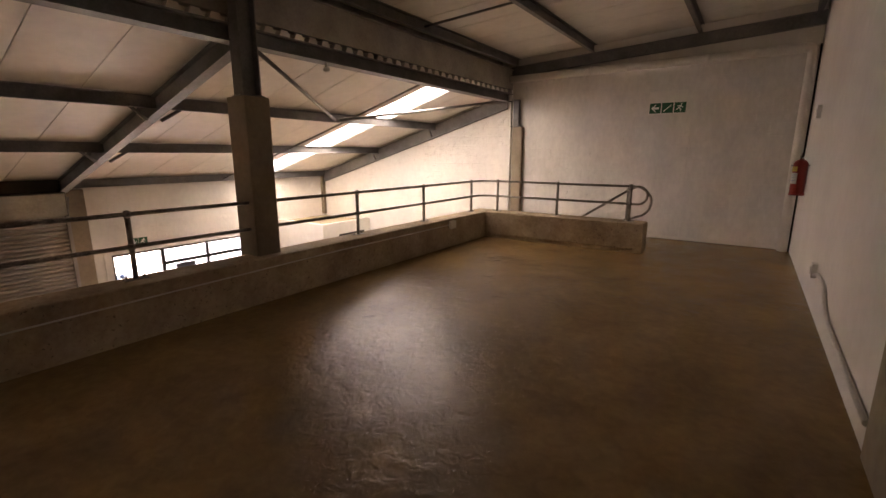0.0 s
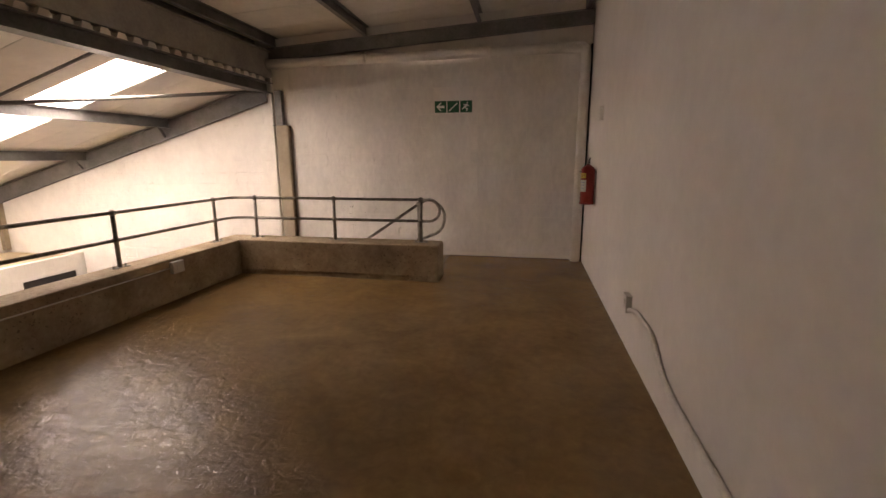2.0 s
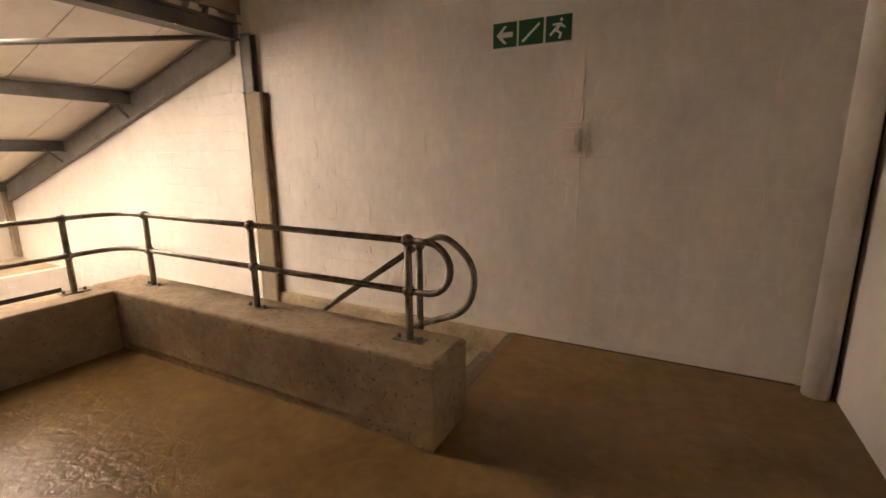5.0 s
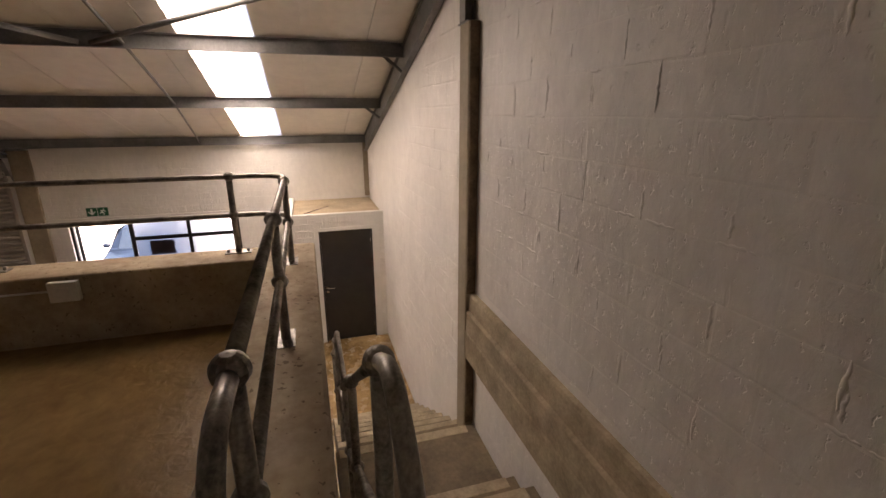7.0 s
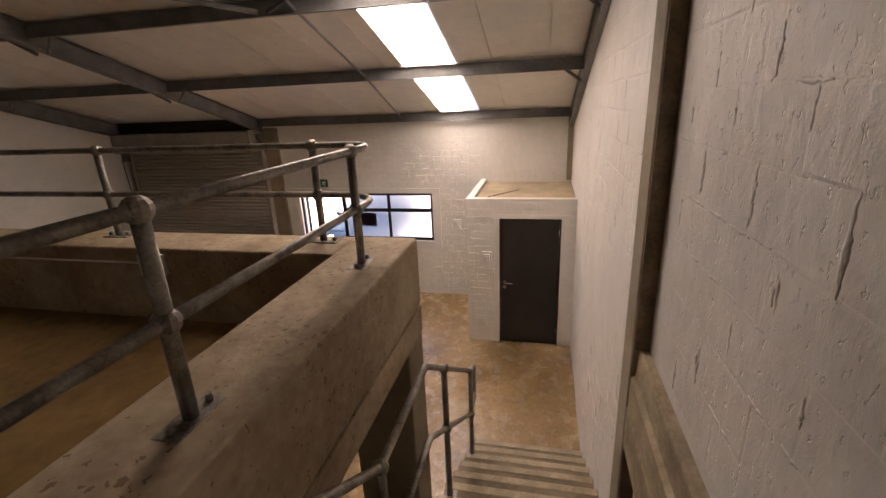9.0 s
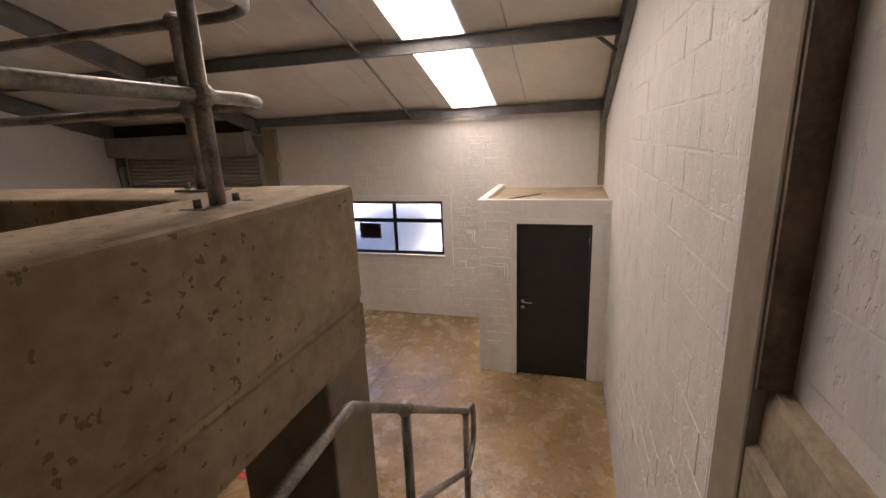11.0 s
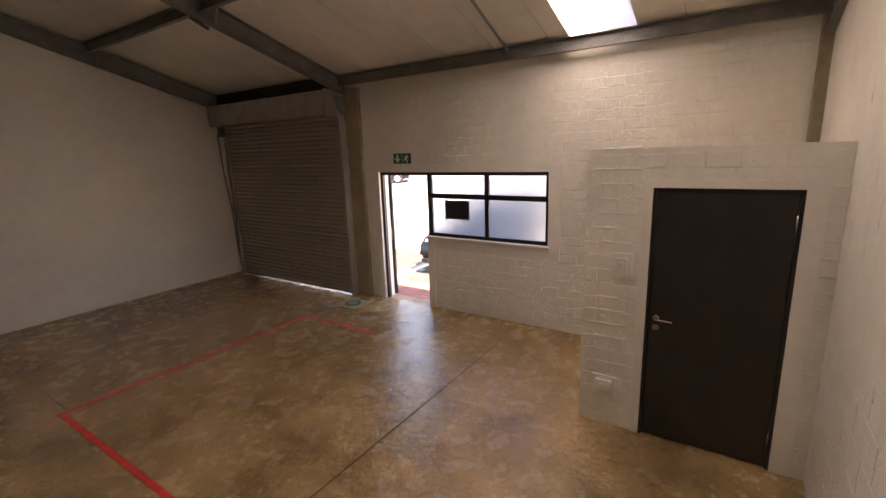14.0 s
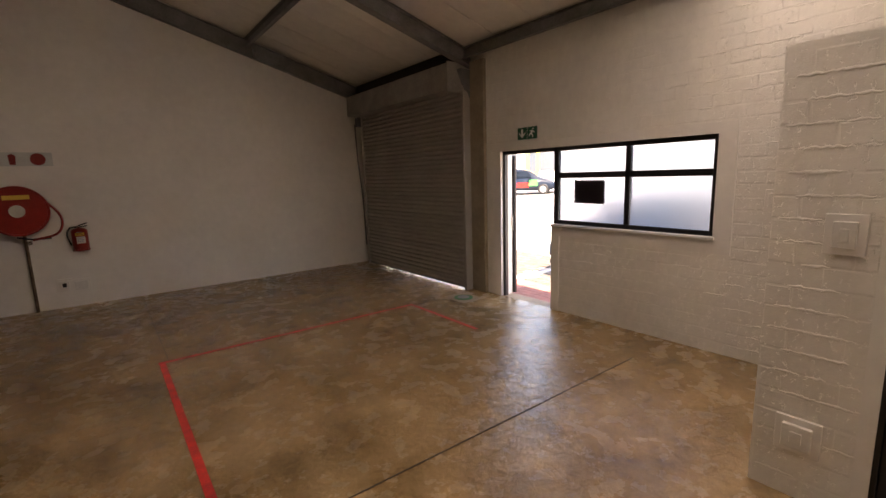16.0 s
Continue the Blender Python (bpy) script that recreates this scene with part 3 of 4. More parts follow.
part("hood", box(B(), -10.08, -9.69, 0.24, 3.55, 0.45, 0.83, 0.006), M_gutter, rs, "grey sheet metal hood")
part("end_plate", box(B(), -10.08, -9.68, 3.552, 3.562, 0.43, 0.85), M_gutter, rs)
part("drive_box", box(B(), -9.98, -9.86, 0.22, 0.34, 0.26, 0.44, 0.01), M_steel, rs)
part("chain", tube(B(), [(-9.84, 0.24, 0.3), (-9.86, 0.25, -0.4), (-9.92, 0.28, -1.2), (-9.93, 0.3, -2.2)], 0.012, 6), M_steel, rs)
part("cover_plate", box(B(), -10.09, -10.06, 0.21, 0.36, -1.0, 0.26), M_gutter, rs)
# dark box added for the shadow between hood and roof
structure("shutter_lintel", box(B(), -10.1, -9.915, 0.2, 3.56, 0.84, 1.06), M_joint_shade, "dark band painted as the shadowed gap over the shutter", "lintel")
col = column("concrete_column", -10.12, -10.04, 3.63, 3.93, G, 0.86, "concrete pilaster between shutter and front door")
part("bracket", prism(B(), [(-10.04, 0.35), (-9.86, 0.75), (-10.04, 0.75)], "y", 3.55, 3.65), M_steel, col)
column("concrete_column", -10.12, -10.0, 9.6, 9.7, -0.2, 0.95, "narrow concrete corner post above the cubicle")

# ---- cubicle with the dark door ----
CX = -8.3
cub = thing("cubicle", (-9.2, 8.9, G), "white painted brick toilet cubicle with an open top", "cubicle")
part("side_wall", box(B(), -10.1, CX - 0.11, 8.06, 8.16, G, -0.19), M_paint, cub)
bm = box(B(), CX - 0.11, CX, 8.06, 8.565, G, -0.19)
box(bm, CX - 0.11, CX, 8.565, 9.48, -0.49, -0.19)
box(bm, CX - 0.11, CX, 9.48, N_W, G, -0.19)
front = part("front_wall", bm, M_paint, cub)
part("reveal_band", box(B(), CX, CX + 0.007, 8.5, 8.565, G, -0.43), M_smooth, cub)
part("reveal_band", box(B(), CX, CX + 0.007, 9.48, 9.6, G, -0.43), M_smooth, cub)
part("reveal_band", box(B(), CX, CX + 0.007, 8.565, 9.48, -0.49, -0.43), M_smooth, cub)
part("roof_board", box(B(), -10.1, CX - 0.11, 8.16, N_W, -0.3, -0.25), M_timber, cub, "dusty pale board ceiling")
stick = thing("loose_stick", (-9.2, 8.6, -0.25), "thin loose stick lying on the cubicle roof", "stick")
part("stick", tube(B(), [(-8.7, 8.35, -0.243), (-9.3, 8.8, -0.243)], 0.007, 6), M_brown, stick)
wd = thing("door_2", (CX, 9.0, G), "closed charcoal painted flush door of the cubicle", "door")
tagged(wd, kind="structure")
leaf = part("leaf", box(B(), CX - 0.06, CX - 0.02, 8.59, 9.455, G + 0.012, -0.515, 0.003), M_door, wd)
for y0, y1, z0, z1 in ((8.565, 8.588, G, -0.49), (9.457, 9.48, G, -0.49), (8.588, 9.457, -0.513, -0.49)):
    part("frame", box(B(), CX - 0.1, CX - 0.004, y0, y1, z0, z1), M_door, wd)
for zz in (-1.53, -1.61):
    part("handle_rose", tube(B(), [(CX - 0.02, 8.645, zz), (CX - 0.01, 8.645, zz)], 0.026, 16), M_chrome, leaf)
part("lever_handle", tube(B(), rounded([(CX - 0.012, 8.645, -1.53), (CX + 0.04, 8.645, -1.53), (CX + 0.04, 8.77, -1.53)], 0.02, 4), 0.009, 8), M_chrome, leaf, "chrome lever handle")
part("key_cylinder", tube(B(), [(CX - 0.012, 8.645, -1.6), (CX - 0.004, 8.645, -1.6)], 0.013, 10), M_chrome, leaf)
for z in (-0.72, -2.35):
    part("hinge", tube(B(), [(CX - 0.012, 9.452, z - 0.06), (CX - 0.012, 9.452, z + 0.06)], 0.009, 8), M_chrome, wd)


# ---- switches and sockets ----
def wall_plate(name, cx, cy, cz, w, h, face, label, category, surround=0.03, rocker=M_plastic):
    """face: '+x' or '-x', '+y' or '-y', the way the plate looks."""
    t = thing(name, (cx, cy, cz), label, category)
    ax, s = face[1], 1 if face[0] == "+" else -1

    def slab(u0, u1, z0, z1, d0, d1, bev=0.002):
        if ax == "x":
            return box(B(), cx + s * d0, cx + s * d1, cy + u0, cy + u1, cz + z0, cz + z1, bev)
        return box(B(), cx + u0, cx + u1, cy + s * d0, cy + s * d1, cz + z0, cz + z1, bev)
    if surround:
        part("plaster_pad", slab(-w / 2 - surround, w / 2 + surround, -h / 2 - surround, h / 2 + surround, 0.0, 0.022, 0.003), M_smooth, t)
    part("back_plate", slab(-w / 2, w / 2, -h / 2, h / 2, 0.0, 0.046, 0.004), M_plastic, t)
    part("rocker", slab(-w / 5, w / 5, -h / 4, h / 4, 0.046, 0.054), rocker, t)
    return t


wall_plate("light_switch", CX, 8.37, -1.12, 0.09, 0.13, "+x", "white light switch on the cubicle wall", "switch", 0.035)
wall_plate("wall_socket", CX, 8.27, -2.22, 0.13, 0.13, "+x", "white wall socket low on the cubicle wall", "socket", 0.035)
wall_plate("light_switch", -10.1, 7.56, -1.08, 0.09, 0.13, "+x", "white light switch on the front wall", "switch")
wall_plate("light_switch", -0.82, N_E, 1.555, 0.11, 0.16, "-y", "white painted light switch by the stair head", "switch", 0.04)
wall_plate("wall_socket", -5.1, 0.2, -2.27, 0.16, 0.13, "+y", "white wall socket below the extinguisher", "socket")
wall_plate("wall_socket", -4.9, 0.2, -2.24, 0.12, 0.12, "+y", "white wall socket with a dark insert", "socket", 0.03, M_rubber_shade)
wall_plate("wall_socket", -3.82, 6.94, 0.37, 0.16, 0.13, "+x", "white socket box on the concrete upstand", "socket", 0)
wall_plate("wall_socket", EAST, 8.4, 2.05, 0.09, 0.16, "-x", "small white box high on the back wall", "socket", 0)
t = wall_plate("wall_socket", EAST, 6.38, 0.4, 0.12, 0.14, "-x", "white socket box with a surface conduit", "socket", 0)
part("conduit", tube(B(), rounded([(EAST - 0.02, yy, zz) for yy, zz in ((6.31, 0.36), (6.1, 0.42), (5.65, 0.42), (5.4, 0.27), (5.15, 0.23), (3.66, 0.19))], 0.1, 5), 0.019, 8), M_plastic, t)
cab = thing("surface_cable", (-3.81, 4.0, 0.27), "thin pale cable along the concrete upstand", "cable")
part("cable", tube(B(), [(-3.815, 0.3, 0.31), (-3.815, 2.5, 0.345), (-3.815, 4.5, 0.37), (-3.815, 6.86, 0.37)], 0.0065, 6), M_pipe, cab)
cc = thing("wall_conduit", (-0.76, N_E, 0.8), "painted cable chase running down from the switch", "conduit")
rnd = random.Random(3)
for z0, z1 in ((0.0, 1.46), (1.65, 2.5)):
    pts = [(-0.76 + rnd.uniform(-0.005, 0.005), N_E + 0.004, z0 + (z1 - z0) * k / 16) for k in range(17)]
    part("pipe", tube(B(), pts, [rnd.uniform(0.005, 0.01) for k in pts], 8), M_paint, cc)


# ---- exit signs ----
def sign_tile(parent, axis, s, c, u, z, w, kind):
    """One square tile centred at u along the wall; c is the wall face."""
    def slab(bm, u0, u1, z0, z1, d0, d1):
        if axis == "x":
            return box(bm, c + s * d0, c + s * d1, u + u0, u + u1, z + z0, z + z1)
        return box(bm, u + u0, u + u1, c + s * d0, c + s * d1, z + z0, z + z1)

    def poly(pts):
        ps = [(u + p * w, z + q * w) for p, q in pts]
        return prism(B(), ps, axis, c + s * 0.006, c + s * 0.0075)
    tile = part("tile", slab(B(), -w / 2, w / 2, -w / 2, w / 2, 0.0, 0.005), M_green, parent)
    for q in (w / 2 - 0.004, -w / 2):
        part("border", slab(B(), -w / 2, w / 2, q, q + 0.004, 0.005, 0.0065), M_white, tile)
    shapes = {
        "left": [[(-0.36, 0), (-0.02, 0.34), (0.1, 0.34), (-0.1, 0.1), (0.34, 0.1), (0.34, -0.1), (-0.1, -0.1), (0.1, -0.34), (-0.02, -0.34)]],
        "down": [[(0, -0.36), (0.34, -0.02), (0.34, 0.1), (0.1, -0.1), (0.1, 0.34), (-0.1, 0.34), (-0.1, -0.1), (-0.34, 0.1), (-0.34, -0.02)]],
        "stair": [[(-0.38, -0.3), (-0.3, -0.36), (0.38, 0.26), (0.32, 0.32)]],
        "exit": [[(0.02, 0.3), (0.1, 0.38), (0.18, 0.3), (0.1, 0.22)], [(-0.24, 0.18), (0.1, 0.2), (0.28, 0.02), (0.22, -0.02), (0.08, 0.08), (-0.02, -0.06), (0.14, -0.18), (0.08, -0.38), (0.0, -0.36),
                 (0.04, -0.2), (-0.14, -0.1), (-0.3, -0.26), (-0.36, -0.2), (-0.18, 0.0), (-0.06, 0.12), (-0.24, 0.1)]],
    }
    for pts in shapes[kind]:
        part("symbol", poly(pts), M_white, tile)


sg = thing("exit_sign", (-1.15, N_E, 2.31), "row of three green and white escape signs", "sign")
for u, k in ((-1.345, "left"), (-1.148, "stair"), (-0.95, "exit")):
    sign_tile(sg, "y", -1, N_E, u, 2.31, 0.18, k)
sg = thing("exit_sign", (-10.1, 4.73, -0.26), "pair of green escape signs above the front door", "sign")
for u, k in ((4.645, "down"), (4.82, "exit")):
    sign_tile(sg, "x", 1, -10.09, u, -0.26, 0.165, k)


# ---- fire equipment ----
def extinguisher(x, y, z, face, h=0.5, r=0.078, front_angle=0.0):
    """Hung on the wall behind it; face is the unit vector away from the wall."""
    fx, fy = face
    sx, sy = -fy, fx
    t = thing("fire_extinguisher", (x, y, z), "red fire extinguisher with labels hung on the wall", "extinguisher")
    body = part("body", tube(B(), [(x, y, z), (x, y, z + 0.012), (x, y, z + h * 0.8), (x, y, z + h * 0.87), (x, y, z + h * 0.91)], [r * 0.93, r, r, r * 0.7, r * 0.32], 20), M_red, t)
    for z0, z1, a0, a1, m, lb in ((0.6, 0.72, -0.6, 0.5, M_yellow, "yellow printed label"), (0.28, 0.56, -0.5, 0.6, M_label, "pale printed label")):
        bm = B()
        ring = [[bm.verts.new((x + (r + 0.0015) * math.cos(front_angle + a), y + (r + 0.0015) * math.sin(front_angle + a), z + h * q)) for q in (z0, z1)] for a in np.linspace(a0, a1, 9)]
        fs_ = [bm.faces.new((a[0], b[0], b[1], a[1])) for a, b in zip(ring, ring[1:])]
        lab = part("label", bm, m, body, lb)
        for q in (0.3, 0.55, 0.8):
            zz = z + h * (z0 + (z1 - z0) * q)
            part("print_bar", tube(B(), [(x + (r + 0.001) * math.cos(front_angle + a), y + (r + 0.001) * math.sin(front_angle + a), zz) for a in np.linspace(a0 * 0.7, a1 * 0.6, 6)], 0.0035, 4), M_blue if m is M_label else M_red, body)
    part("foot_ring", tube(B(), [(x, y, z - 0.012), (x, y, z + 0.012)], r + 0.004, 20), M_red, body)
    part("valve", tube(B(), [(x, y, z + h * 0.9), (x, y, z + h)], 0.02, 10), M_chrome, t)
    part("lever", tube(B(), [(x, y, z + h), (x + sx * 0.11, y + sy * 0.11, z + h + 0.035)], 0.008, 6), M_rubber_shade, t)
    part("lever", tube(B(), [(x, y, z + h - 0.02), (x + sx * 0.1, y + sy * 0.1, z + h - 0.01)], 0.008, 6), M_rubber_shade, t)
    pts = [(x - sx * d, y - sy * d, z + q) for d, q in ((0.02, h * 0.95), (0.1, h * 0.95), (0.15, h * 0.7), (0.13, h * 0.4), (r + 0.01, h * 0.2))]
    part("hose", tube(B(), rounded(pts, 0.06, 5), 0.011, 8), M_rubber_shade, t)
    part("bracket", box(B(), x - abs(sx) * 0.03 - abs(fx) * (r + 0.02), x + abs(sx) * 0.03 + abs(fx) * (r + 0.02), y - abs(sy) * 0.03 - abs(fy) * (r + 0.02),
                        y + abs(sy) * 0.03 + abs(fy) * (r + 0.02), z + h * 0.74, z + h * 0.76), M_steel, t)


extinguisher(0.74, 8.63, 0.98, (-1, 0), 0.52, 0.085, radians(-142))
extinguisher(-5.17, 0.31, -1.72, (0, 1), 0.36, 0.1, radians(95))

hr = thing("hose_reel", (-4.55, 0.3, -1.1), "red fire hose reel on the wall with a feed pipe", "hose reel")
RC = (-4.55, -1.1)
drum = part("drum", tube(B(), [(RC[0], 0.25, RC[1]), (RC[0], 0.26, RC[1]), (RC[0], 0.42, RC[1]), (RC[0], 0.43, RC[1])], [0.32, 0.335, 0.335, 0.32], 36), M_red, hr)
part("rim", tube(B(), [(RC[0] + 0.335 * math.cos(a), 0.43, RC[1] + 0.335 * math.sin(a)) for a in np.linspace(0, 2 * math.pi, 37)], 0.014, 8), M_red, drum)
part("hub", tube(B(), [(RC[0], 0.43, RC[1]), (RC[0], 0.455, RC[1])], 0.085, 20), M_label, drum, "pale round hub disc")
part("label_strip", box(B(), RC[0] - 0.15, RC[0] + 0.13, 0.431, 0.436, RC[1] + 0.16, RC[1] + 0.22), M_yellow, drum, "yellow strip label")
part("hose", tube(B(), rounded([(RC[0] - 0.3, 0.36, RC[1] + 0.12), (RC[0] - 0.47, 0.36, RC[1] - 0.1), (RC[0] - 0.42, 0.36, RC[1] - 0.36), (RC[0] - 0.1, 0.34, RC[1] - 0.42)], 0.16, 6), 0.016, 10), M_red, hr)
part("nozzle", tube(B(), [(RC[0] - 0.3, 0.34, RC[1] - 0.4), (RC[0] - 0.1, 0.34, RC[1] - 0.41), (RC[0] + 0.06, 0.34, RC[1] - 0.37)], [0.022, 0.014, 0.014], 10), M_rubber_shade, hr)
part("wall_arm", box(B(), RC[0] - 0.03, RC[0] + 0.03, 0.2, 0.27, RC[1] - 0.1, RC[1] + 0.1), M_steel, hr)
part("valve", tube(B(), [(RC[0] - 0.06, 0.26, RC[1] - 0.46), (RC[0] - 0.06, 0.34, RC[1] - 0.46)], 0.028, 10), M_chrome, hr)
part("feed_pipe", tube(B(), [(-4.56, 0.235, G), (-4.56, 0.235, RC[1] - 0.3)], 0.02, 10), M_strip, hr, "dark brown feed pipe")
fs = thing("fire_sign", (-4.65, 0.2, -0.38), "pale strip of red fire equipment signs", "sign")
part("board", box(B(), -5.0, -4.1, 0.2, 0.205, -0.48, -0.29), M_label, fs)
part("symbol", tube(B(), [(-4.84, 0.205, -0.385), (-4.84, 0.208, -0.385)], 0.085, 20), M_red, fs)
part("symbol", prism(B(), [(-4.6, -0.46), (-4.54, -0.46), (-4.53, -0.33), (-4.57, -0.31), (-4.61, -0.34)], "y", 0.205, 0.208), M_red, fs)
part("symbol", prism(B(), [(-4.42, -0.36), (-4.3, -0.44), (-4.28, -0.36)], "y", 0.205, 0.208), M_red, fs)

# ---- floor markings, joints, drain ----
def flat(name, x0, x1, y0, y1, mat, label, category):
    t = thing(name, ((x0 + x1) / 2, (y0 + y1) / 2, G), label, category)
    part("strip", box(B(), x0, x1, y0, y1, G - 0.001, G + 0.0025), mat, t)


flat("floor_line", -8.84, -5.74, 3.66, 3.71, M_redline, "worn red line taped on the floor", "line")
flat("floor_line", -8.85, -8.8, 3.715, 5.08, M_redline, "short red line taped on the floor", "line")
flat("floor_line", -5.8, -5.745, 3.715, 8.0, M_redline, "red line running across the warehouse floor", "line")
for x0, x1, y0, y1 in ((-9.4, -5.83, 6.703, 6.714), (-5.83, -4.3, 6.703, 6.714), (-5.836, -5.83, 0.3, 3.655)):
    flat("floor_joint", x0, x1, y0, y1, M_joint_shade, "thin dark saw cut in the concrete floor", "joint")
t = thing("floor_joint", (-0.3, 9.728, 0.0), "thin dark gap between the mezzanine floor and the wall", "joint")
part("strip", box(B(), -1.22, 0.66, 9.72, 9.734, -0.001, 0.005), M_joint_shade, t)
t = thing("floor_drain", (-9.6, 3.92, G), "round green floor drain cover", "drain")
part("ring", tube(B(), [(-9.6, 3.92, G), (-9.6, 3.92, G + 0.01)], 0.14, 24), M_drain, t)
part("grate", tube(B(), [(-9.6, 3.92, G + 0.01), (-9.6, 3.92, G + 0.014)], 0.09, 20), M_steel, t)
part("slab_patch", box(B(), -9.8, -9.4, 3.68, 4.16, G - 0.001, G + 0.003), M_conc, t)

# ---- outside ----
bm = B()
grid = [(-10.32, -2.66), (-13.0, -2.66), (-24.0, -2.15), (-34.0, -1.45), (-60.0, -0.6), (-900.0, 8.0)]
rows_ = [[bm.verts.new((x, y, z)) for y in (-900, 900)] for x, z in grid]
for a, b in zip(rows_, rows_[1:]):
    bm.faces.new((a[0], b[0], b[1], a[1]))
bmesh.ops.recalc_face_normals(bm, faces=bm.faces)
rest = [bm.verts.new(p) for p in ((-10.32, -900, -2.86), (-10.32, 900, -2.86), (900, 900, -2.86), (900, -900, -2.86))]
bm.faces.new(rest)
structure("ground", bm, M_ground, "pale sunlit paved yard rising away from the door", "ground")
step = thing("door_step", (-10.7, 4.7, -2.66), "low red brick step outside the front door", "step")
part("bed", box(B(), -11.12, -10.32, 3.6, 5.6, -2.66, -2.63), M_joint_shade, step)
for i in range(7):
    for j in range(9):
        part("brick", box(B(), -11.115 + i * 0.112, -11.01 + i * 0.112, 3.61 + j * 0.222, 3.825 + j * 0.222, -2.635, -2.612), M_redbrick, step)
ln = thing("parking_line", (-12.9, 3.5, -2.65), "white painted parking bay line", "line")
part("stripe", box(B(), -14.6, -11.2, 3.42, 3.53, -2.66, -2.632), M_white, ln)


def car(at, turn, paint, label, livery=False):
    """A hatchback, nose towards +x before the turn."""
    t = thing("parked_car", (0, 0, 0), label, "car")
    side = [(-1.95, 0.32), (-1.98, 0.75), (-1.85, 0.95), (-1.55, 1.38), (-1.2, 1.47), (0.1, 1.46), (0.5, 1.32), (1.0, 0.96), (1.75, 0.8), (1.98, 0.62), (2.0, 0.34), (1.6, 0.22), (-1.6, 0.22)]
    bm = prism(B(), side, "y", -0.84, 0.84)
    bmesh.ops.bevel(bm, geom=[e for e in bm.edges], offset=0.07, segments=3, affect="EDGES")
    for v in bm.verts:
        if v.co.z > 0.9:
            v.co.y *= 1 - 0.28 * (v.co.z - 0.9) / 0.6
    for f in bm.faces:
        f.smooth = True
    part("body", bm, paint, t)
    part("windscreen", prism(B(), [(0.5, 1.335), (1.0, 0.97), (1.01, 0.985), (0.51, 1.35)], "y", -0.58, 0.58), M_car_glass, t)
    part("rear_window", prism(B(), [(-1.56, 1.38), (-1.84, 0.99), (-1.855, 0.995), (-1.575, 1.39)], "y", -0.55, 0.55), M_car_glass, t)
    for s in (-1, 1):
        for a, b, c, d in ((-1.4, -0.45, -1.25, -0.45), (-0.38, 0.72, -0.38, 0.4)):
            bm = B()
            vs = [bm.verts.new((p, s * q, z)) for p, q, z in ((a, 0.838, 0.97), (b, 0.838, 0.97), (d, 0.735, 1.34), (c, 0.735, 1.34))]
            f = bm.faces.new(vs)
            bmesh.ops.solidify(bm, geom=[f], thickness=0.012)
            part("side_window", bm, M_car_glass, t)
        part("headlight", ball(B(), (1.84, s * 0.64, 0.68), 0.1, 0.5), M_lens, t)
        part("mirror", ball(B(), (0.62, s * 0.95, 1.0), 0.09, 0.7), paint, t)
        for x in (-1.25, 1.3):
            w = part("wheel", tube(B(), [(x, s * 0.66, 0.3), (x, s * 0.69, 0.3), (x, s * 0.84, 0.3), (x, s * 0.865, 0.3)], [0.27, 0.3, 0.3, 0.27], 24), M_rubber_shade, t)
            part("rim", tube(B(), [(x, s * 0.866, 0.3), (x, s * 0.872, 0.3)], 0.19, 16), M_chrome, w)
    part("grille", box(B(), 1.97, 2.015, -0.4, 0.4, 0.42, 0.56, 0.01), M_rubber_shade, t)
    part("number_plate", box(B(), 2.0, 2.02, -0.25, 0.25, 0.32, 0.42), M_white, t)
    part("bumper", box(B(), 1.9, 2.02, -0.75, 0.75, 0.25, 0.34, 0.02), M_rubber_shade, t)
    if livery:
        for s in (-1, 1):
            for m, x0, x1, z0, z1 in ((M_blue, -0.9, -0.2, 0.4, 0.85), (M_red, -0.2, 0.5, 0.4, 0.7), (M_livery_green, 0.5, 1.0, 0.5, 0.85), (M_white, -1.6, -0.95, 0.65, 0.9)):
                part("livery_panel", box(B(), x0, x1, s * 0.842, s * 0.848, z0, z1), m, t)
    t.matrix_world = pose(*at, 0, 0, turn)


car((-13.8, 4.5, -2.66), 0, M_car_dark, "dark blue hatchback parked nose-in by the front door")
car((-25.6, -9.6, -2.02), 125, M_car_dark, "dark hatchback in colourful livery across the yard", True)


def far_building(x, y, z, turn, w, h, d, mat, label, win):
    t = thing("yard_building", (0, 0, 0), label, "building")
    part("wall", box(B(), -w / 2, w / 2, 0, d, 0, h), mat, t)
    part("roof", prism(B(), [(-0.4, h), (d + 0.4, h + 0.6), (d + 0.4, h + 0.75), (-0.4, h + 0.15)], "x", -w / 2 - 0.3, w / 2 + 0.3), M_steel, t)
    for i in range(win):
        x0 = -w / 2 + (i + 0.3) * w / win
        wdw = part("window", box(B(), x0, x0 + 0.45 * w / win, -0.03, 0.02, 0.9, 2.6), M_farwin, t)
        part("frame", box(B(), x0 - 0.05, x0 + 0.45 * w / win + 0.05, -0.05, -0.031, 2.6, 2.7), M_black, wdw)
    t.matrix_world = pose(x, y, z, 0, 0, turn)


far_building(-37.0, -19.5, -1.5, 133, 22, 4.4, 8, M_far, "pale workshop building across the yard", 6)
far_building(-32.2, -14.6, -1.6, 133, 1.1, 4.2, 1.0, M_ochre, "ochre painted pier in front of the workshop", 1)
far_building(-26.0, 13.0, -2.2, 90, 24, 4.5, 8, M_far, "pale industrial building facing the yard", 6)

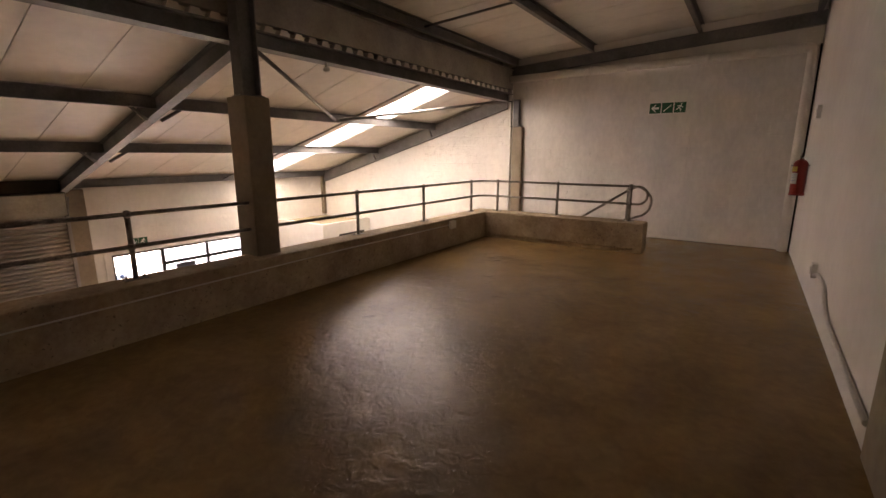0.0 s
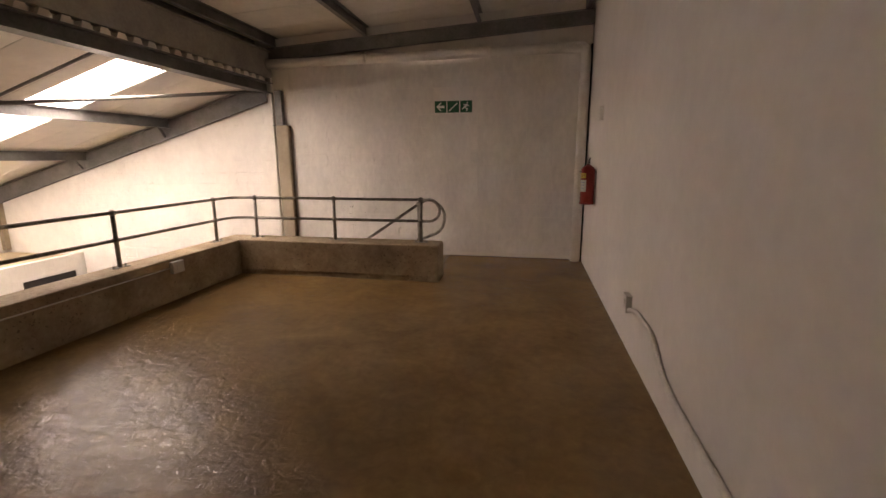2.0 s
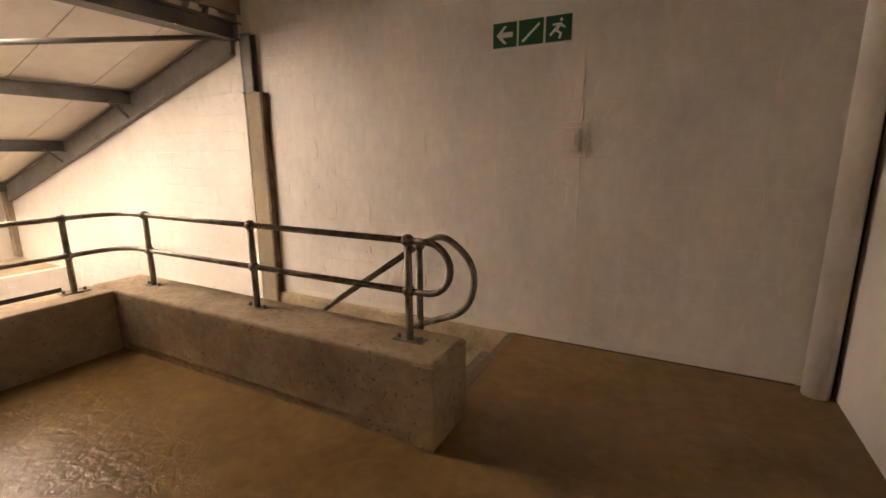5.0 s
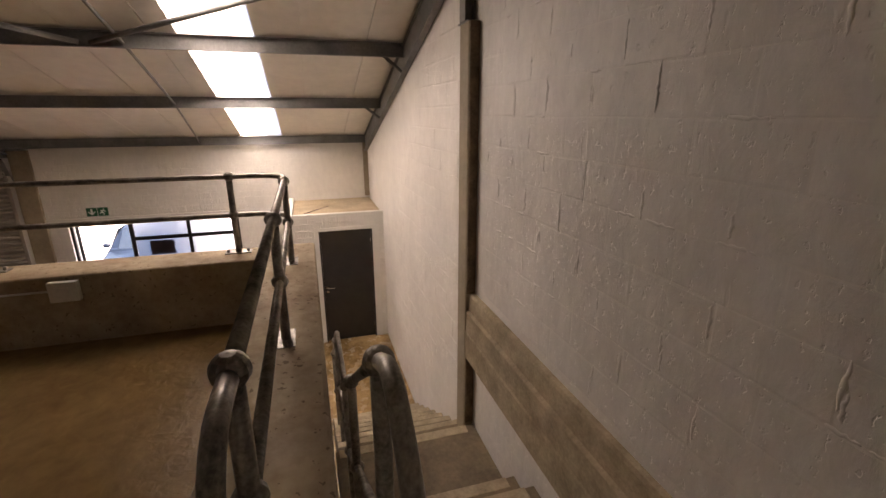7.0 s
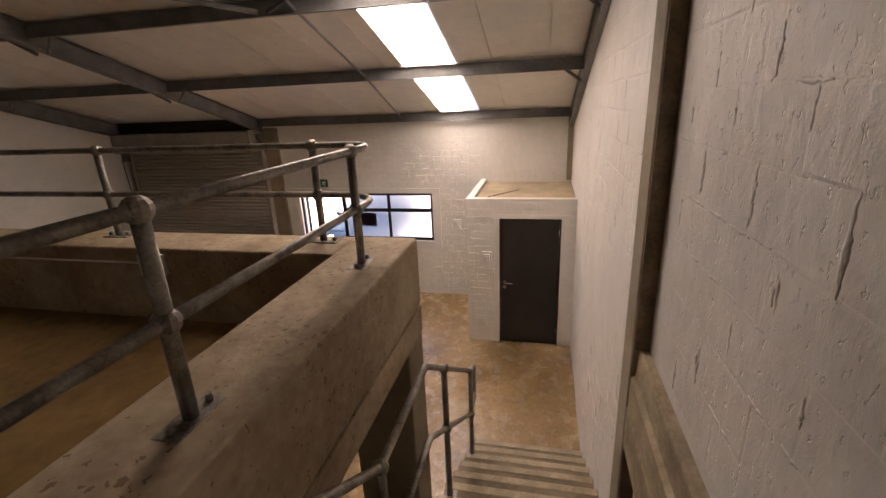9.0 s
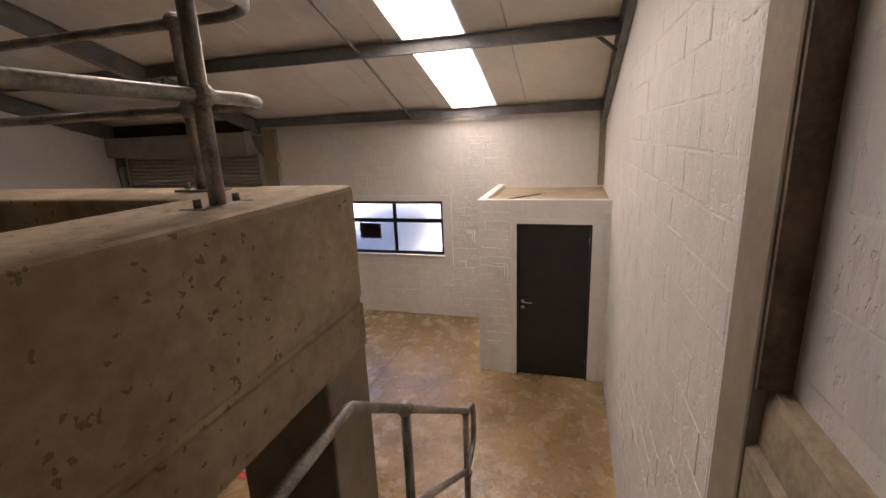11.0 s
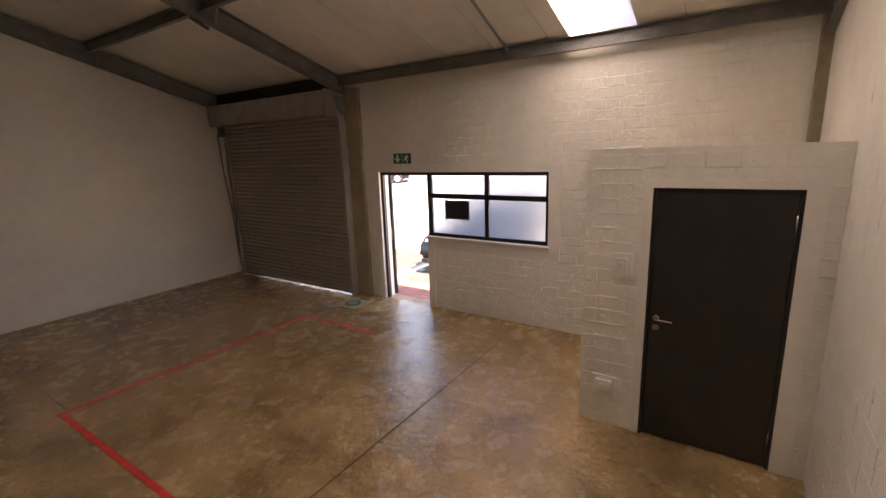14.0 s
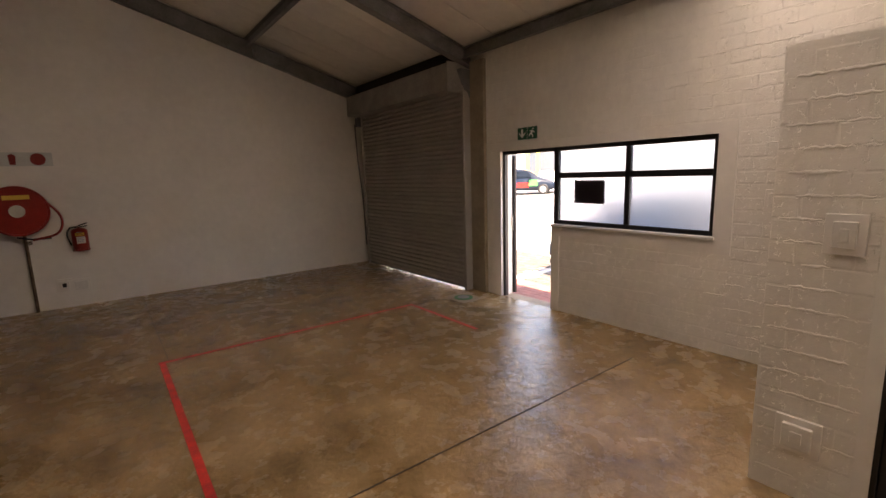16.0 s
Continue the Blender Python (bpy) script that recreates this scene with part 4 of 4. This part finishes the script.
# ---- painted bricks of the walls, and yard pavers ----
def brick_mesh(name, w, h, d, seed, mat):
    rnd = random.Random(seed)
    j = 0.004
    bm = B()
    lo = [(-w / 2, -h / 2), (w / 2, -h / 2), (w / 2, h / 2), (-w / 2, h / 2)]
    back = [bm.verts.new((p, 0, q)) for p, q in lo]
    k = rnd.uniform(0.005, 0.014)
    fr = [bm.verts.new((p * (1 - 2 * k / w) + rnd.uniform(-j, j), -d * rnd.uniform(0.2, 1.3), q * (1 - 2 * k / h) + rnd.uniform(-j, j))) for p, q in lo]
    bm.faces.new(fr)
    for i in range(4):
        bm.faces.new((back[i], back[(i + 1) % 4], fr[(i + 1) % 4], fr[i]))
    bmesh.ops.recalc_face_normals(bm, faces=bm.faces)
    me = bpy.data.meshes.new(name)
    bm.to_mesh(me), bm.free()
    me.materials.append(mat)
    return me


MESHES = {}


def brick_wall(parent, a0, a1, z0, z1, place, turn, near, holes=(), top=None, limit=300, relief=1.0, BW=0.4, BH=0.195, mat=M_paint):
    """Bricks between a0 and a1 along the wall and z0 and z1. place(a, z): position on the wall's face; near(a, z): the stretch walked past."""
    rnd = random.Random(7)
    if (BW, mat.name) not in MESHES:
        MESHES[BW, mat.name] = tuple(brick_mesh("brick", BW - 0.006, BH - 0.005, 0.003, s, mat) for s in range(12))
    key = MESHES[BW, mat.name]
    left, n, r = B(), 0, 0
    z = z0
    while z + BH * 0.6 < z1:
        a = a0 + (BW / 2 if r % 2 else 0)
        if r % 2:
            a -= BW
        while a < a1 - 0.05:
            s, e = max(a, a0), min(a + BW, a1)
            for h0, h1, k0, k1 in holes:   # bricks are cut off at the edge of an opening
                if h0 < e and s < h1 and k0 < z + BH * 0.9 and z + BH * 0.1 < k1:
                    if h0 > s:
                        e = h0
                    elif h1 < e:
                        s = h1
                    else:
                        e = s
            c, cz, w = (s + e) / 2, z + BH / 2, e - s
            ok = w > 0.03 and (top is None or cz + BH / 2 < top(c))
            if ok:
                m = Matrix.Translation(place(c, cz)) @ Matrix.Rotation(radians(turn), 4, "Z") @ Matrix.Diagonal((w / BW, relief * rnd.uniform(0.15, 1.2), 1, 1))
                me = key[rnd.randrange(12)]
                if near(c, cz) and n < limit:
                    ob = new("brick", me)
                    ob.parent = parent
                    ob.matrix_basis = Matrix.Translation(-ORIGIN[parent.name]) @ m if parent.parent else m
                    n += 1
                else:
                    k = len(left.verts)
                    left.from_mesh(me)
                    left.verts.ensure_lookup_table()
                    for v in left.verts[k:]:
                        v.co = m @ v.co
            a += BW
        z += BH
        r += 1
    if left.verts:
        me = bpy.data.meshes.new("brick_field")
        left.to_mesh(me), left.free()
        me.materials.append(mat)
        ob = new("brick_field", me)
        ob.parent = parent
        tagged(ob, kind="stuff")


brick_wall(wall_north, -8.3, -4.18, G, 2.3, lambda a, z: (a, N_W, z), 0, lambda a, z: a > -6.9, top=lambda a: roof_z(a) - 0.14, limit=220, relief=0.95)
brick_wall(wall_north, -3.84, 0.7, -1.5, 3.0, lambda a, z: (a, N_E, z), 0, lambda a, z: a < 0.2 and z > 0, limit=280, relief=0.45, mat=M_rough,
           holes=((-3.84, -1.24, -0.6, -0.005), (-1.45, -0.85, 2.2, 2.42), (-1.3, 0.7, -1.5, 0.0)))
brick_wall(wall_west, 3.95, 9.6, G, 0.94, lambda a, z: (-10.1, a, z), 90, lambda a, z: a < 8.06, limit=300, relief=1.15, BW=0.235, BH=0.118,
           holes=((4.1, 5.27, -9, -0.37), (5.1, 7.24, -1.6, -0.37), (8.06, 9.7, -9, -0.2)))
brick_wall(front, 8.06, 9.69, G, -0.18, lambda a, z: (CX, a, z), 90, lambda a, z: True, relief=1.2, BW=0.235, BH=0.118,
           holes=((8.5, 9.6, -9, -0.43),))


def ridges(parent, count, spot, along, seed, size, thick=1.0, mat=M_paint):
    """Smeared mortar on the painted joints: short irregular beads, half sunk in the wall. spot(rnd): their middle; along: their way."""
    rnd = random.Random(seed)
    kinds = []
    for k in range(8):
        n = 11
        way = Vector(along)
        bm = tube(B(), [way * size * (i / (n - 1) - 0.5) + Vector((rnd.uniform(-1, 1), rnd.uniform(-1, 1), rnd.uniform(-1, 1))) * 0.002 for i in range(n)],
                  [0.001 + thick * rnd.uniform(0.0035, 0.0075) * math.sin(math.pi * i / (n - 1)) ** 0.6 for i in range(n)], 8)
        wide = Vector((0, 0, 1)) if not along[2] else Vector((1, 0, 0))
        for v in bm.verts:   # smeared flat against the wall
            v.co += wide * v.co.dot(wide) * 0.8
        me = bpy.data.meshes.new("mortar_bead")
        bm.to_mesh(me), bm.free()
        me.materials.append(mat)
        kinds.append(me)
    for i in range(count):
        p = spot(rnd)
        if p is None:
            continue
        ob = new("mortar_bead", kinds[rnd.randrange(8)])
        ob.parent = parent
        sc_ = rnd.uniform(0.4, 1.2)
        ob.matrix_basis = Matrix.Translation(Vector(p) - (ORIGIN[parent.name] if parent.parent else Vector())) @ Matrix.Diagonal((sc_ if along[0] else 1, sc_ if along[1] else 1, sc_ if along[2] else 1, 1))


def cubicle_spot(rnd):
    y, z = rnd.choice((rnd.uniform(8.15, 8.32), rnd.uniform(8.15, 8.46), rnd.uniform(9.62, 9.67))), G + 0.118 * rnd.randint(1, 19)
    if (8.25 < y < 8.49 and -1.28 < z < -0.96) or (8.1 < y < 8.42 and -2.38 < z < -2.06):
        return None
    return (CX + 0.002, y, z)


def west_spot(rnd):
    y, z = rnd.uniform(4.3, 9.5), G + 0.118 * rnd.randint(1, 29)
    if (4.0 < y < 7.4 and -9 < z < -0.3 and not (y > 5.4 and z < -1.66)) or (y > 7.95 and z < -0.15) or (y < 5.1 and z < -0.1):
        return None
    return (-10.099, y, z)


def north_spot(rnd):
    """On an upright joint between two blocks of a course."""
    row, k = rnd.randint(7, 22), rnd.randint(0, 10)
    x, z = -3.84 + 0.4 * k + (0.2 if row % 2 else 0) + rnd.uniform(-0.012, 0.012), -1.5 + 0.195 * row + rnd.uniform(0.06, 0.13)
    if z < 0.07 or x < -3.8 or (-1.6 < x < -0.7 and 2.1 < z < 2.5) or (-1.0 < x < -0.6 and 1.3 < z < 1.8):
        return None
    return (x, N_E + 0.001, z)


def north_course_spot(rnd):
    """On a bed joint, more often low on the wall."""
    x, z = rnd.uniform(-3.6, 0.5), -1.5 + 0.195 * rnd.randint(8, 20)
    if (-1.6 < x < -0.7 and 2.1 < z < 2.5) or (-1.0 < x < -0.6 and 1.3 < z < 1.8):
        return None
    return (x, N_E + 0.001, z)


def north_low_upright_spot(rnd):
    row = rnd.randint(1, 19)
    x, z = -8.3 + 0.4 * rnd.randint(0, 10) + (0.2 if row % 2 else 0) + rnd.uniform(-0.01, 0.01), G + 0.195 * row + rnd.uniform(0.06, 0.13)
    return (x, N_W + 0.001, z) if z < roof_z(x) - 0.3 and -8.2 < x < -4.3 else None


def north_low_spot(rnd):
    x, z = rnd.uniform(-8.2, -4.3), G + 0.195 * rnd.randint(1, 18)
    return (x, N_W + 0.002, z) if z < roof_z(x) - 0.2 else None


ridges(front, 150, cubicle_spot, (0, 1, 0), 11, 0.15, 0.6)
ridges(wall_west, 290, west_spot, (0, 1, 0), 12, 0.22, 0.6)
ridges(wall_north, 190, north_spot, (0, 0, 1), 13, 0.17, 0.6, M_rough)
ridges(wall_north, 60, north_course_spot, (1, 0, 0), 15, 0.14, 0.5, M_rough)
ridges(wall_north, 150, north_low_spot, (1, 0, 0), 14, 0.22, 0.6)
ridges(wall_north, 60, north_low_upright_spot, (0, 0, 1), 16, 0.14, 0.6)

pave = thing("yard_pavers", (-12.5, 4.0, -2.66), "grey interlocking pavers of the yard by the door", "paving")
tagged(pave, kind="structure")
pv, n = None, 0
for i in range(15):
    for j in range(18):
        x, y = -11.2 - i * 0.212, 1.2 + j * 0.212 + (0.1 if i % 2 else 0)
        if 3.3 < y + 0.1 < 3.65:
            continue
        if pv is None:
            bm = box(B(), -0.1, 0.1, -0.1, 0.1, 0, 0.02, 0.006)
            pv = bpy.data.meshes.new("paver")
            bm.to_mesh(pv), bm.free()
            pv.materials.append(M_paver)
        ob = new("paver", pv)
        ob.parent = pave
        ob.location = (x - pave.location.x, y - pave.location.y, 0)
